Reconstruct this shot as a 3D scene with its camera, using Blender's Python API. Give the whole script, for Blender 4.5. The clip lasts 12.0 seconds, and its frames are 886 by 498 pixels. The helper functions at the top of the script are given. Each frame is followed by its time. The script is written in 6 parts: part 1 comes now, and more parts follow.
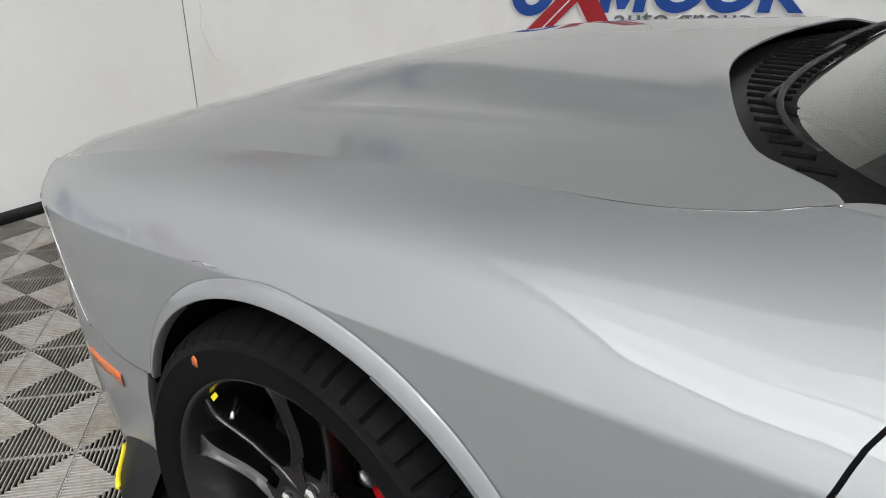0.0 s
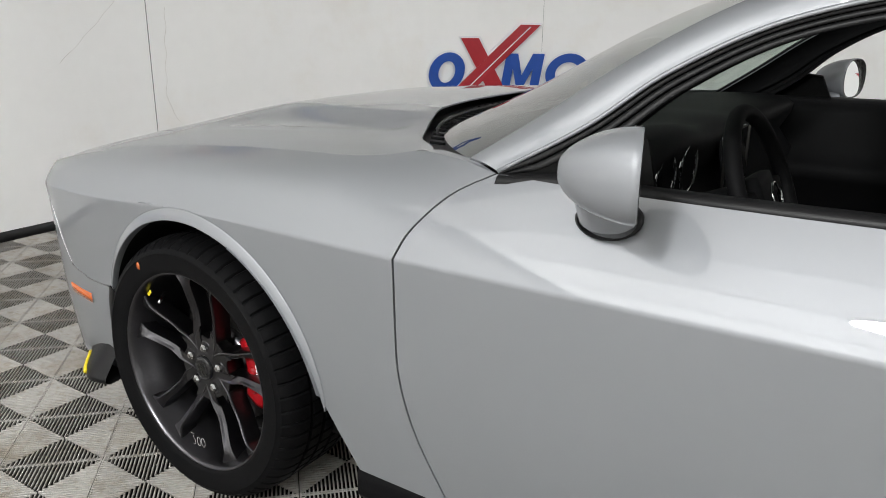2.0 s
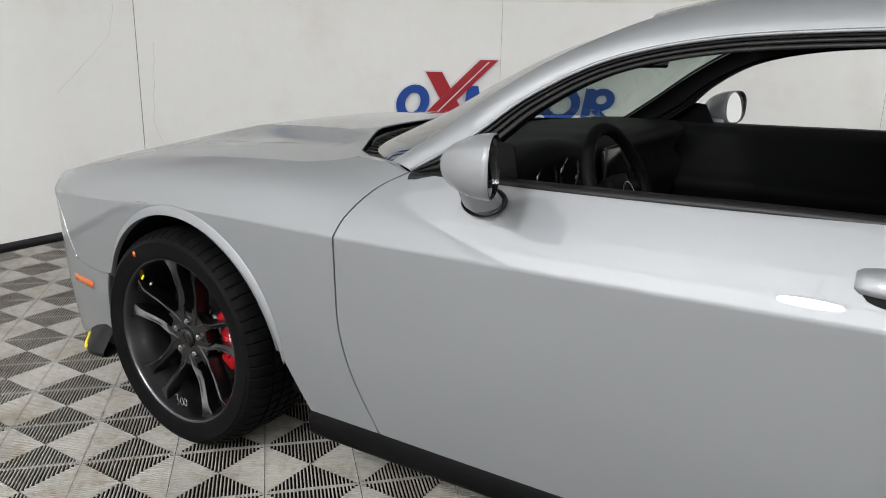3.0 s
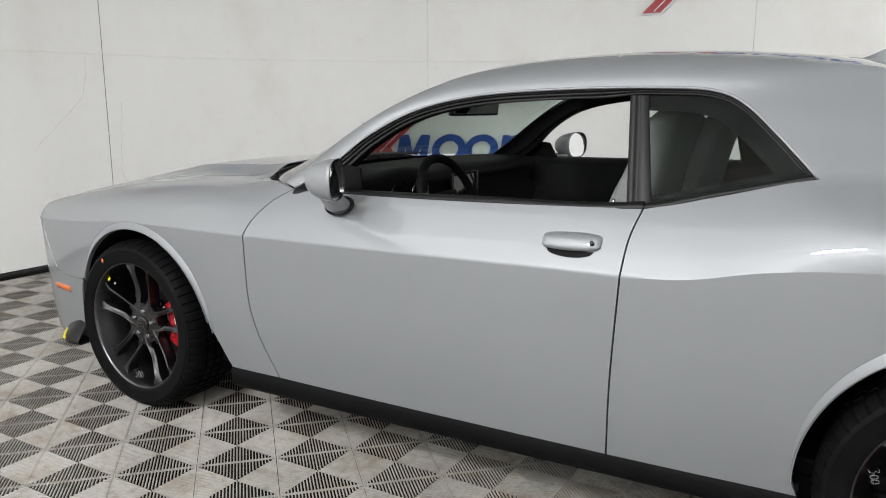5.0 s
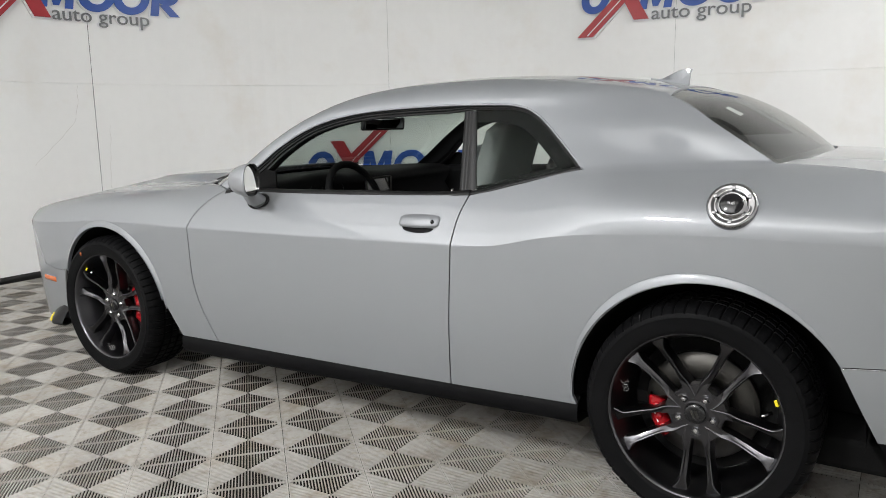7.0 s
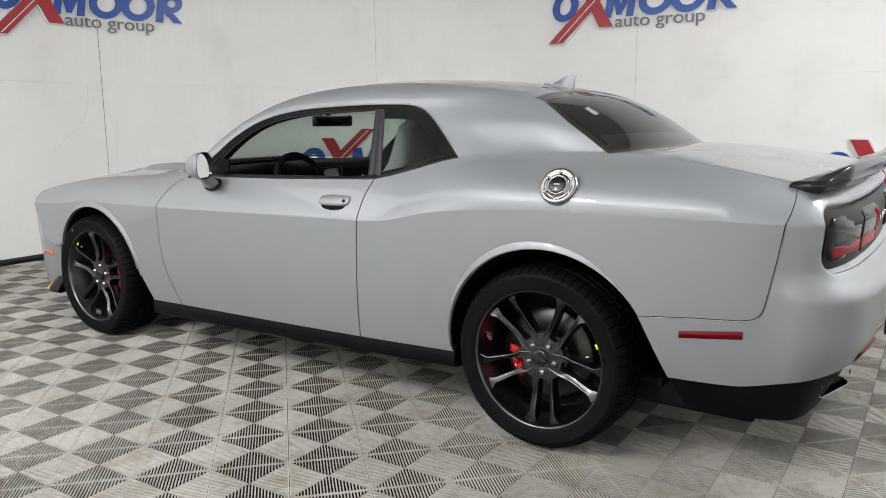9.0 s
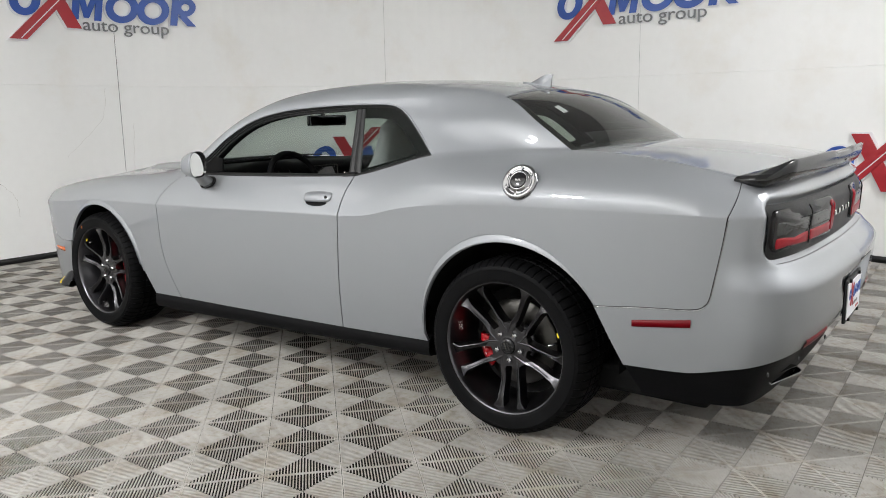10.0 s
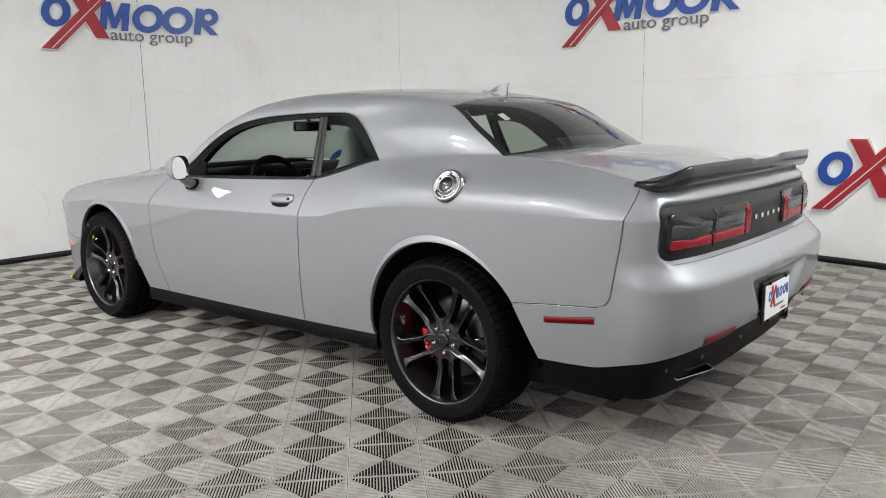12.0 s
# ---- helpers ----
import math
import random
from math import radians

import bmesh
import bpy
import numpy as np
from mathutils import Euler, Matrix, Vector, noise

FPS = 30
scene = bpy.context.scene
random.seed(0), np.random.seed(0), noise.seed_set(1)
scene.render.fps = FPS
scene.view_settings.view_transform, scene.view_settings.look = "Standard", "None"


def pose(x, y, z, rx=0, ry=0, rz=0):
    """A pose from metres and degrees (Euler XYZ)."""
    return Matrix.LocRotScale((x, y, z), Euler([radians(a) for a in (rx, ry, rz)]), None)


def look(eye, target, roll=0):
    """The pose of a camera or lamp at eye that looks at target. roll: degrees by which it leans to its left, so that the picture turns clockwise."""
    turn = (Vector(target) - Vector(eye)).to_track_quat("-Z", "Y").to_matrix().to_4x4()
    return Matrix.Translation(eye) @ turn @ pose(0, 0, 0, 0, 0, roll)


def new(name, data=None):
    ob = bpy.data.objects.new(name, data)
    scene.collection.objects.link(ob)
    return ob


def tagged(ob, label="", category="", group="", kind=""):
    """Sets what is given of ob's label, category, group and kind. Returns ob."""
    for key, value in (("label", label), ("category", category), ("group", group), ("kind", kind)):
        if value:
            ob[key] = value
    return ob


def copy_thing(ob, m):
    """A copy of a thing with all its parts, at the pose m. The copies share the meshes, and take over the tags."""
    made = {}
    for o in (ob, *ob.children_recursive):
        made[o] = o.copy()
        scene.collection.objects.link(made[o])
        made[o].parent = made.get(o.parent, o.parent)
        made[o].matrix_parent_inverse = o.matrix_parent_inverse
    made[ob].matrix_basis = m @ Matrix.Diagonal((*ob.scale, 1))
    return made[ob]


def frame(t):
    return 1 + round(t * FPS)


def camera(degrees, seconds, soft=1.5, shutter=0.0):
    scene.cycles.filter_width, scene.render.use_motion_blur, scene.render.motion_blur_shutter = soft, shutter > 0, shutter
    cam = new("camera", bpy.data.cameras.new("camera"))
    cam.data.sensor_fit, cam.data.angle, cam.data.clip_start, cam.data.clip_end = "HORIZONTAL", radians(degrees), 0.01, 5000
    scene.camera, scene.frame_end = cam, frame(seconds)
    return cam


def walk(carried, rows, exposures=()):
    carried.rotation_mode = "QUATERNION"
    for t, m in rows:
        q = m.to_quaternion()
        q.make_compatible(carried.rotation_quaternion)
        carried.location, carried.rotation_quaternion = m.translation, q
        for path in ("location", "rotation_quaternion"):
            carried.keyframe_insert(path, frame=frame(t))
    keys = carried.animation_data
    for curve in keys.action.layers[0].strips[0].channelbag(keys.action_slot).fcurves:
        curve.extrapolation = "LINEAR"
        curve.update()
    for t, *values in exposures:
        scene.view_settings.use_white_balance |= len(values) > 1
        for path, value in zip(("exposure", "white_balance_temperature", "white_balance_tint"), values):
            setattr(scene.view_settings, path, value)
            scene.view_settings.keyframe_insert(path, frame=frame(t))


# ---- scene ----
cam = camera(60.0, 12.0, soft=0.95)
PATH = [
    (0, (0.728, -1.5, 1.24), (-0.373, -0.033, 0.444), -0.9),
    (0.5, (0.91, -1.619, 1.258), (-0.191, -0.123, 0.515), -0.6),
    (1, (1.11, -1.752, 1.268), (0.015, -0.228, 0.577), -0.3),
    (1.5, (1.319, -1.878, 1.271), (0.232, -0.328, 0.625), 0.2),
    (2, (1.544, -2.029, 1.28), (0.463, -0.459, 0.675), 0.7),
    (2.5, (1.745, -2.19, 1.286), (0.674, -0.6, 0.717), 0.9),
    (3, (1.936, -2.352, 1.303), (0.878, -0.739, 0.777), 1.1),
    (3.2, (2.032, -2.417, 1.316), (0.978, -0.798, 0.799), 1.1),
    (4.8, (2.634, -2.84, 1.316), (1.612, -1.169, 0.913), 0.4),
    (5, (2.71, -2.881, 1.322), (1.687, -1.209, 0.925), 0.1),
    (5.5, (2.918, -2.978, 1.325), (1.895, -1.302, 0.946), -0.2),
    (6, (3.105, -3.057, 1.319), (2.074, -1.382, 0.956), -0.6),
    (6.5, (3.3, -3.157, 1.305), (2.261, -1.484, 0.956), -0.7),
    (7, (3.486, -3.242, 1.309), (2.44, -1.573, 0.962), -0.9),
    (7.5, (3.69, -3.312, 1.306), (2.633, -1.65, 0.961), -0.8),
    (9.3, (4.313, -3.453, 1.287), (3.188, -1.835, 0.942), -0.6),
    (9.5, (4.362, -3.444, 1.295), (3.225, -1.836, 0.944), -0.8),
    (10, (4.506, -3.425, 1.294), (3.334, -1.842, 0.945), -1.0),
    (10.5, (4.637, -3.384, 1.3), (3.43, -1.827, 0.952), -1.2),
    (11, (4.753, -3.368, 1.297), (3.514, -1.835, 0.954), -1.2),
    (11.5, (4.896, -3.343, 1.3), (3.632, -1.83, 0.962), -1.1),
    (12, (5.01, -3.29, 1.308), (3.729, -1.792, 0.968), -1.0),
]
walk(cam, [(t, look(eye, target, roll)) for t, eye, target, roll in PATH])

# ---- world, light and exposure ----
scene.view_settings.exposure = 0.0
world = bpy.data.worlds.new("world")
scene.world = world
world.use_nodes = True
world.node_tree.nodes["Background"].inputs[0].default_value = (0.9, 0.95, 1.0, 1)
world.node_tree.nodes["Background"].inputs[1].default_value = 0.05

CEILING = 4.3
# x, y, watts, length, width, drop of the ceiling lamps
# The four long panels are unseen additions for soft, graded light on the car.
LAMPS = [(0.7, -8.05, 158, 6.4, 1.44, 0.0), (0.7, -6.55, 128, 6.4, 1.44, 0.0), (0.7, -5.05, 74, 6.4, 1.44, 0.0), (0.7, -3.55, 32, 6.4, 1.44, 0.0),
         (5.6, 0.9, 160, 1.3, 1.5, 0.0), (1.35, -4.6, 185, 0.50, 0.44, 0.92)]


# ---- materials ----
def shader(name, base, rough=0.5, metal=0.0, coat=0.0, vary=0.06, scale=6.0, bump=0.0, bump_scale=200.0, spec=0.5, emit=0.0, rough_vary=0.05, world_size=False):
    """A Principled surface with stains at one scale, grain at another and fine relief."""
    m = bpy.data.materials.new(name)
    m.use_nodes = True
    nt = m.node_tree
    b = nt.nodes["Principled BSDF"]
    b.inputs["Metallic"].default_value = metal
    b.inputs["Coat Weight"].default_value = coat
    b.inputs["Coat Roughness"].default_value = 0.03
    b.inputs["Specular IOR Level"].default_value = spec
    co = nt.nodes.new("ShaderNodeNewGeometry" if world_size else "ShaderNodeTexCoord")
    where = co.outputs["Position" if world_size else "Object"]
    n1, n2 = nt.nodes.new("ShaderNodeTexNoise"), nt.nodes.new("ShaderNodeTexNoise")
    n1.inputs["Scale"].default_value, n1.inputs["Detail"].default_value = scale, 4
    n2.inputs["Scale"].default_value, n2.inputs["Detail"].default_value = scale * 14, 2
    add = nt.nodes.new("ShaderNodeMath")
    add.operation = "MULTIPLY_ADD"
    add.inputs[1].default_value = 0.4
    nt.links.new(where, n1.inputs["Vector"])
    nt.links.new(where, n2.inputs["Vector"])
    nt.links.new(n2.outputs["Fac"], add.inputs[0])
    nt.links.new(n1.outputs["Fac"], add.inputs[2])
    ramp = nt.nodes.new("ShaderNodeMapRange")
    ramp.inputs["From Min"].default_value, ramp.inputs["From Max"].default_value = 0.35, 1.05
    ramp.inputs["To Min"].default_value, ramp.inputs["To Max"].default_value = 1 - vary, 1 + vary
    nt.links.new(add.outputs[0], ramp.inputs["Value"])
    mix = nt.nodes.new("ShaderNodeVectorMath")
    mix.operation = "SCALE"
    mix.inputs[0].default_value = base
    nt.links.new(ramp.outputs[0], mix.inputs["Scale"])
    nt.links.new(mix.outputs[0], b.inputs["Base Color"])
    rr = nt.nodes.new("ShaderNodeMapRange")
    rr.inputs["To Min"].default_value, rr.inputs["To Max"].default_value = max(0.02, rough - rough_vary), min(1, rough + rough_vary)
    nt.links.new(n1.outputs["Fac"], rr.inputs["Value"])
    nt.links.new(rr.outputs[0], b.inputs["Roughness"])
    if bump:
        n3, bp = nt.nodes.new("ShaderNodeTexNoise"), nt.nodes.new("ShaderNodeBump")
        n3.inputs["Scale"].default_value = bump_scale
        bp.inputs["Strength"].default_value, bp.inputs["Distance"].default_value = bump, 0.002
        nt.links.new(where, n3.inputs["Vector"])
        nt.links.new(n3.outputs["Fac"], bp.inputs["Height"])
        nt.links.new(bp.outputs[0], b.inputs["Normal"])
    if emit:
        b.inputs["Emission Color"].default_value = (*base, 1)
        b.inputs["Emission Strength"].default_value = emit
    return m


def glass(name, tint, rough=0.0, least=0.035, power=4.0):
    """Thin pane: tinted see-through with a mirror-like coat."""
    m = bpy.data.materials.new(name)
    m.use_nodes = True
    nt = m.node_tree
    nt.nodes.remove(nt.nodes["Principled BSDF"])
    out = nt.nodes["Material Output"]
    tr, gl, mix, lw, pw, ma = (nt.nodes.new(k) for k in ("ShaderNodeBsdfTransparent", "ShaderNodeBsdfGlossy", "ShaderNodeMixShader", "ShaderNodeLayerWeight", "ShaderNodeMath", "ShaderNodeMath"))
    tr.inputs[0].default_value = (*tint, 1)
    gl.inputs["Roughness"].default_value = rough
    lw.inputs["Blend"].default_value = 0.5
    pw.operation, ma.operation = "POWER", "MULTIPLY_ADD"
    pw.inputs[1].default_value, ma.inputs[1].default_value, ma.inputs[2].default_value = power, 0.9, least
    nt.links.new(lw.outputs["Facing"], pw.inputs[0])
    nt.links.new(pw.outputs[0], ma.inputs[0])
    nt.links.new(ma.outputs[0], mix.inputs[0])
    nt.links.new(tr.outputs[0], mix.inputs[1])
    nt.links.new(gl.outputs[0], mix.inputs[2])
    nt.links.new(mix.outputs[0], out.inputs["Surface"])
    return m


PAINT = shader("silver_paint", (0.266, 0.276, 0.294), 0.60, 0.58, coat=0.9, vary=0.015, scale=1.5, bump=0.05, bump_scale=900)
PAINT.node_tree.nodes["Principled BSDF"].inputs["Coat IOR"].default_value = 1.5
PAINT.node_tree.nodes["Principled BSDF"].inputs["Coat Roughness"].default_value = 0.012
TRIM = shader("satin_black_plastic", (0.010, 0.010, 0.0105), 0.40, vary=0.15, scale=9, bump=0.15, bump_scale=500, spec=0.22)
GLOSSBLACK = shader("gloss_black", (0.01, 0.01, 0.011), 0.12, vary=0.1)
SILL = shader("matt_dark_sill", (0.005, 0.005, 0.0055), 0.5, vary=0.2, scale=5, bump=0.2, spec=0.06)
LINER = shader("wheel_well_felt", (0.006, 0.006, 0.006), 0.9, vary=0.3, bump=0.4, spec=0.1)
RUBBER = shader("tyre_rubber", (0.0048, 0.0048, 0.0052), 0.55, vary=0.35, scale=12, bump=0.25, bump_scale=300, spec=0.06)
RIM = shader("gunmetal_rim", (0.062, 0.061, 0.066), 0.33, 1.0, coat=0.5, vary=0.08)
# the rim's gunmetal again, made paler for the light that the barrel catches
BARREL = shader("gunmetal_barrel_lit", (0.115, 0.113, 0.122), 0.30, 1.0, coat=0.3, vary=0.10)
STEEL = shader("brake_steel", (0.07, 0.067, 0.062), 0.45, 1.0, vary=0.2, scale=20)
CHROME = shader("chrome", (0.58, 0.58, 0.59), 0.09, 1.0, vary=0.02)
CAPMETAL = shader("brushed_cap_metal", (0.36, 0.36, 0.37), 0.09, 1.0, vary=0.05)
RED = shader("red_caliper", (0.30, 0.004, 0.008), 0.3, coat=0.2, spec=0.3)
REDLAMP = shader("red_lamp_plastic", (0.12, 0.0015, 0.005), 0.32, coat=0.0, vary=0.1, spec=0.12)
LIGHTBAR = shader("pale_red_light_guide", (0.27, 0.003, 0.012), 0.3, coat=0.0, spec=0.25)
SMOKE = shader("smoked_lens", (0.010, 0.009, 0.0095), 0.06, spec=0.3)
LENSGREY = shader("smoked_grey_lens", (0.030, 0.031, 0.030), 0.22, coat=0.0, vary=0.2)
AMBER = shader("amber_reflector", (0.52, 0.11, 0.014), 0.2, coat=0.6)
YELLOW = shader("yellow_guard", (0.85, 0.68, 0.02), 0.45)
CABIN = shader("black_cabin_trim", (0.006, 0.006, 0.0065), 0.65, vary=0.2, bump=0.08, spec=0.12)
SEATMAT = shader("grey_seat_cloth", (0.20, 0.21, 0.21), 0.75, vary=0.2, bump=0.2, bump_scale=150)
WINDSCREEN = glass("green_tinted_glass", (0.70, 0.80, 0.74), 0.0, 0.13, 2.5)
PRIVACY = glass("grey_tinted_glass", (0.60, 0.66, 0.62), 0.0, 0.006, 5.0)
REARGLASS = glass("rear_glass", (0.55, 0.60, 0.55), 0.0, 0.045, 3.5)
MIRROR = shader("mirror_glass", (0.85, 0.86, 0.86), 0.02, 1.0, vary=0.0, rough_vary=0.0)
WALL = shader("white_wall_panel", (0.89, 0.89, 0.88), 0.5, vary=0.035, scale=0.9, bump=0.03, bump_scale=40)
def stained(m, tint, scale, low, high, most):
    """Adds uneven stains of another tint to a surface."""
    nt = m.node_tree
    b = nt.nodes["Principled BSDF"]
    src = b.inputs["Base Color"].links[0].from_socket
    geo, n, ramp, mix = (nt.nodes.new(k) for k in ("ShaderNodeNewGeometry", "ShaderNodeTexNoise", "ShaderNodeMapRange", "ShaderNodeMix"))
    n.inputs["Scale"].default_value, n.inputs["Detail"].default_value, n.inputs["Roughness"].default_value = scale, 6, 0.62
    ramp.inputs["From Min"].default_value, ramp.inputs["From Max"].default_value, ramp.inputs["To Max"].default_value = low, high, most
    mix.data_type, mix.blend_type = "RGBA", "MULTIPLY"
    nt.links.new(geo.outputs["Position"], n.inputs["Vector"])
    nt.links.new(n.outputs["Fac"], ramp.inputs["Value"])
    nt.links.new(ramp.outputs[0], mix.inputs["Factor"])
    nt.links.new(src, mix.inputs[6])
    mix.inputs[7].default_value = (*tint, 1)
    nt.links.new(mix.outputs[2], b.inputs["Base Color"])


stained(WALL, (0.86, 0.80, 0.72), 1.6, 0.52, 0.78, 0.45)
BASE = shader("black_base_strip", (0.012, 0.012, 0.013), 0.4)
WHITE = shader("white_acrylic", (0.82, 0.82, 0.84), 0.35, vary=0.02)
BLUE = shader("blue_acrylic", (0.015, 0.075, 0.36), 0.35, vary=0.12, scale=2)
CRIMSON = shader("red_acrylic", (0.40, 0.02, 0.03), 0.35, vary=0.15, scale=2)
GREY = shader("grey_acrylic", (0.16, 0.165, 0.17), 0.4, vary=0.05)
TILE = shader("worn_grey_tile", (0.39, 0.375, 0.350), 0.70, vary=0.28, scale=3.0, bump=0.3, bump_scale=160, world_size=True)
stained(TILE, (0.66, 0.58, 0.47), 5.0, 0.50, 0.72, 0.8)
stained(TILE, (0.66, 0.60, 0.50), 26.0, 0.50, 0.70, 0.7)
UNDER = shader("dark_subfloor", (0.008, 0.0075, 0.007), 0.9, vary=0.3, spec=0.1)
CEIL = shader("pale_grey_ceiling", (0.42, 0.42, 0.42), 0.8, vary=0.08, scale=1.5)
LAMPGLASS = shader("lamp_diffuser", (1.0, 0.97, 0.92), 0.5, vary=0.0, emit=0.4)
CRACK = shader("grey_crack", (0.5, 0.47, 0.43), 0.8)
CHALK = shader("white_chalk", (0.45, 0.45, 0.45), 0.9)


# ---- tools ----
def smoothstep(x, a, b):
    t = min(1.0, max(0.0, (x - a) / (b - a)))
    return t * t * (3 - 2 * t)


def spline(keys):
    """A smooth curve without overshoot through rows of (t, value...)."""
    k = np.array(keys, float)
    t, v = k[:, 0], k[:, 1:]
    d = np.diff(v, axis=0) / np.diff(t)[:, None]
    m = np.vstack([d[:1], (d[1:] + d[:-1]) / 2, d[-1:]])
    for i in range(1, len(t) - 1):
        flat = d[i - 1] * d[i] <= 0
        m[i] = np.where(flat, 0, np.sign(m[i]) * np.minimum(abs(m[i]), 3 * np.minimum(abs(d[i - 1]), abs(d[i]))))

    def f(x):
        x = min(max(x, t[0]), t[-1])
        i = min(int(np.searchsorted(t, x, side="right")) - 1, len(t) - 2)
        h = t[i + 1] - t[i]
        s = (x - t[i]) / h
        r = (2 * s**3 - 3 * s**2 + 1) * v[i] + (s**3 - 2 * s**2 + s) * h * m[i] + (3 * s**2 - 2 * s**3) * v[i + 1] + (s**3 - s**2) * h * m[i + 1]
        return float(r[0]) if len(r) == 1 else r

    return f


def chain(points):
    """A smooth curve through points, run through by 0 to 1 in equal lengths."""
    p = np.array(points, float)
    q = np.vstack([2 * p[0] - p[1], p, 2 * p[-1] - p[-2]])
    out = []
    for i in range(1, len(q) - 2):
        for s in np.linspace(0, 1, 24, endpoint=False):
            out.append(0.5 * (2 * q[i] + (q[i + 1] - q[i - 1]) * s + (2 * q[i - 1] - 5 * q[i] + 4 * q[i + 1] - q[i + 2]) * s**2 + (3 * q[i] - q[i - 1] - 3 * q[i + 1] + q[i + 2]) * s**3))
    out = np.array(out + [p[-1]])
    run = np.concatenate([[0], np.cumsum(np.linalg.norm(np.diff(out, axis=0), axis=1))])

    def f(s):
        return np.array([np.interp(s * run[-1], run, out[:, k]) for k in range(out.shape[1])])

    f.length = run[-1]
    return f


def part(name, bm, material, parent=None, label="", smooth=True):
    me = bpy.data.meshes.new(name)
    bm.normal_update()
    bm.to_mesh(me)
    bm.free()
    for p in me.polygons:
        p.use_smooth = smooth
    me.materials.append(material)
    ob = new(name, me)
    if parent:
        ob.parent = parent
    if label:
        tagged(ob, label)
    return ob


def thing(name, label, category, group="", at=None):
    ob = new(name)
    if at is not None:
        ob.matrix_basis = at
    ob.empty_display_size = 0.1
    return tagged(ob, label, category, group)


def grid_faces(bm, g, flip=False, closed=False):
    """Faces over rows of vertices."""
    for a, b in zip(g[:-1], g[1:]):
        n = len(a)
        for i in range(n if closed else n - 1):
            q = (a[i], a[(i + 1) % n], b[(i + 1) % n], b[i])
            q = tuple(dict.fromkeys(q))
            if len(q) > 2:
                bm.faces.new(q[::-1] if flip else q)


def sheet(points, flip=False, thick=0.0):
    """A mesh over a grid of places; thick: turned-in border of that depth."""
    bm = bmesh.new()
    g = [[bm.verts.new(p) for p in row] for row in points]
    grid_faces(bm, g, flip)
    bmesh.ops.remove_doubles(bm, verts=bm.verts, dist=1e-5)
    if thick:
        bm.normal_update()
        edges = [e for e in bm.edges if e.is_boundary]
        normals = {v: v.normal.copy() for e in edges for v in e.verts}
        r = bmesh.ops.extrude_edge_only(bm, edges=edges)
        new_v = [x for x in r["geom"] if isinstance(x, bmesh.types.BMVert)]
        for v in new_v:
            near = min((o for e in v.link_edges for o in e.verts if o in normals), key=lambda o: (o.co - v.co).length, default=None)
            if near:
                v.co = v.co - normals[near] * thick
        for f in bm.faces:
            f.smooth = True
        for e in edges:
            e.smooth = False
    return bm


def lathe(profile, n=64, axis="Y", arc=(0, 360)):
    """Profile rows of (radius, along) turned round an axis."""
    bm = bmesh.new()
    full = arc[1] - arc[0] >= 360
    g = []
    for i in range(n if full else n + 1):
        a = radians(arc[0] + (arc[1] - arc[0]) * i / n)
        row = []
        for r, y in profile:
            p = (r * math.cos(a), y, r * math.sin(a)) if axis == "Y" else (r * math.cos(a), r * math.sin(a), y)
            row.append(bm.verts.new(p))
        g.append(row)
    if full:
        g.append(g[0])
    grid_faces(bm, g, flip=(axis == "Y"))
    return bm


def box(size, at=(0, 0, 0), bevel=0.0, rot=None, segs=2):
    bm = bmesh.new()
    bmesh.ops.create_cube(bm, size=1)
    bmesh.ops.scale(bm, vec=size, verts=bm.verts)
    if bevel:
        bmesh.ops.bevel(bm, geom=bm.edges[:], offset=bevel, segments=segs, affect="EDGES", profile=0.7)
    m = Matrix.Translation(at) @ (rot.to_4x4() if rot else Matrix())
    bmesh.ops.transform(bm, matrix=m, verts=bm.verts)
    return bm


def prism(outline, depth, bevel=0.0):
    """An outline in the x-z plane, from y = 0 to y = -depth."""
    bm = bmesh.new()
    vs = [bm.verts.new((x, 0, z)) for x, z in outline]
    f = bm.faces.new(vs)
    r = bmesh.ops.extrude_face_region(bm, geom=[f])
    bmesh.ops.translate(bm, vec=(0, -depth, 0), verts=[v for v in r["geom"] if isinstance(v, bmesh.types.BMVert)])
    bmesh.ops.recalc_face_normals(bm, faces=bm.faces)
    if bevel:
        bmesh.ops.bevel(bm, geom=bm.edges[:], offset=bevel, segments=2, affect="EDGES")
    return bm


def ring_shape(ax, az, bx, bz, depth, lean=0.0, n=40):
    """A leaning oval ring in the x-z plane, centred on the origin."""
    bm = bmesh.new()
    rows = []
    for i in range(n):
        a = 2 * math.pi * i / n
        c, s = math.cos(a), math.sin(a)
        o, q = (ax * c + lean * az * s, az * s), (bx * c + lean * bz * s, bz * s)
        rows.append([bm.verts.new(p) for p in ((o[0], 0, o[1]), (o[0], -depth, o[1]), (q[0], -depth, q[1]), (q[0], 0, q[1]))])
    rows.append(rows[0])
    grid_faces(bm, rows, closed=True)
    bmesh.ops.recalc_face_normals(bm, faces=bm.faces)
    return bm


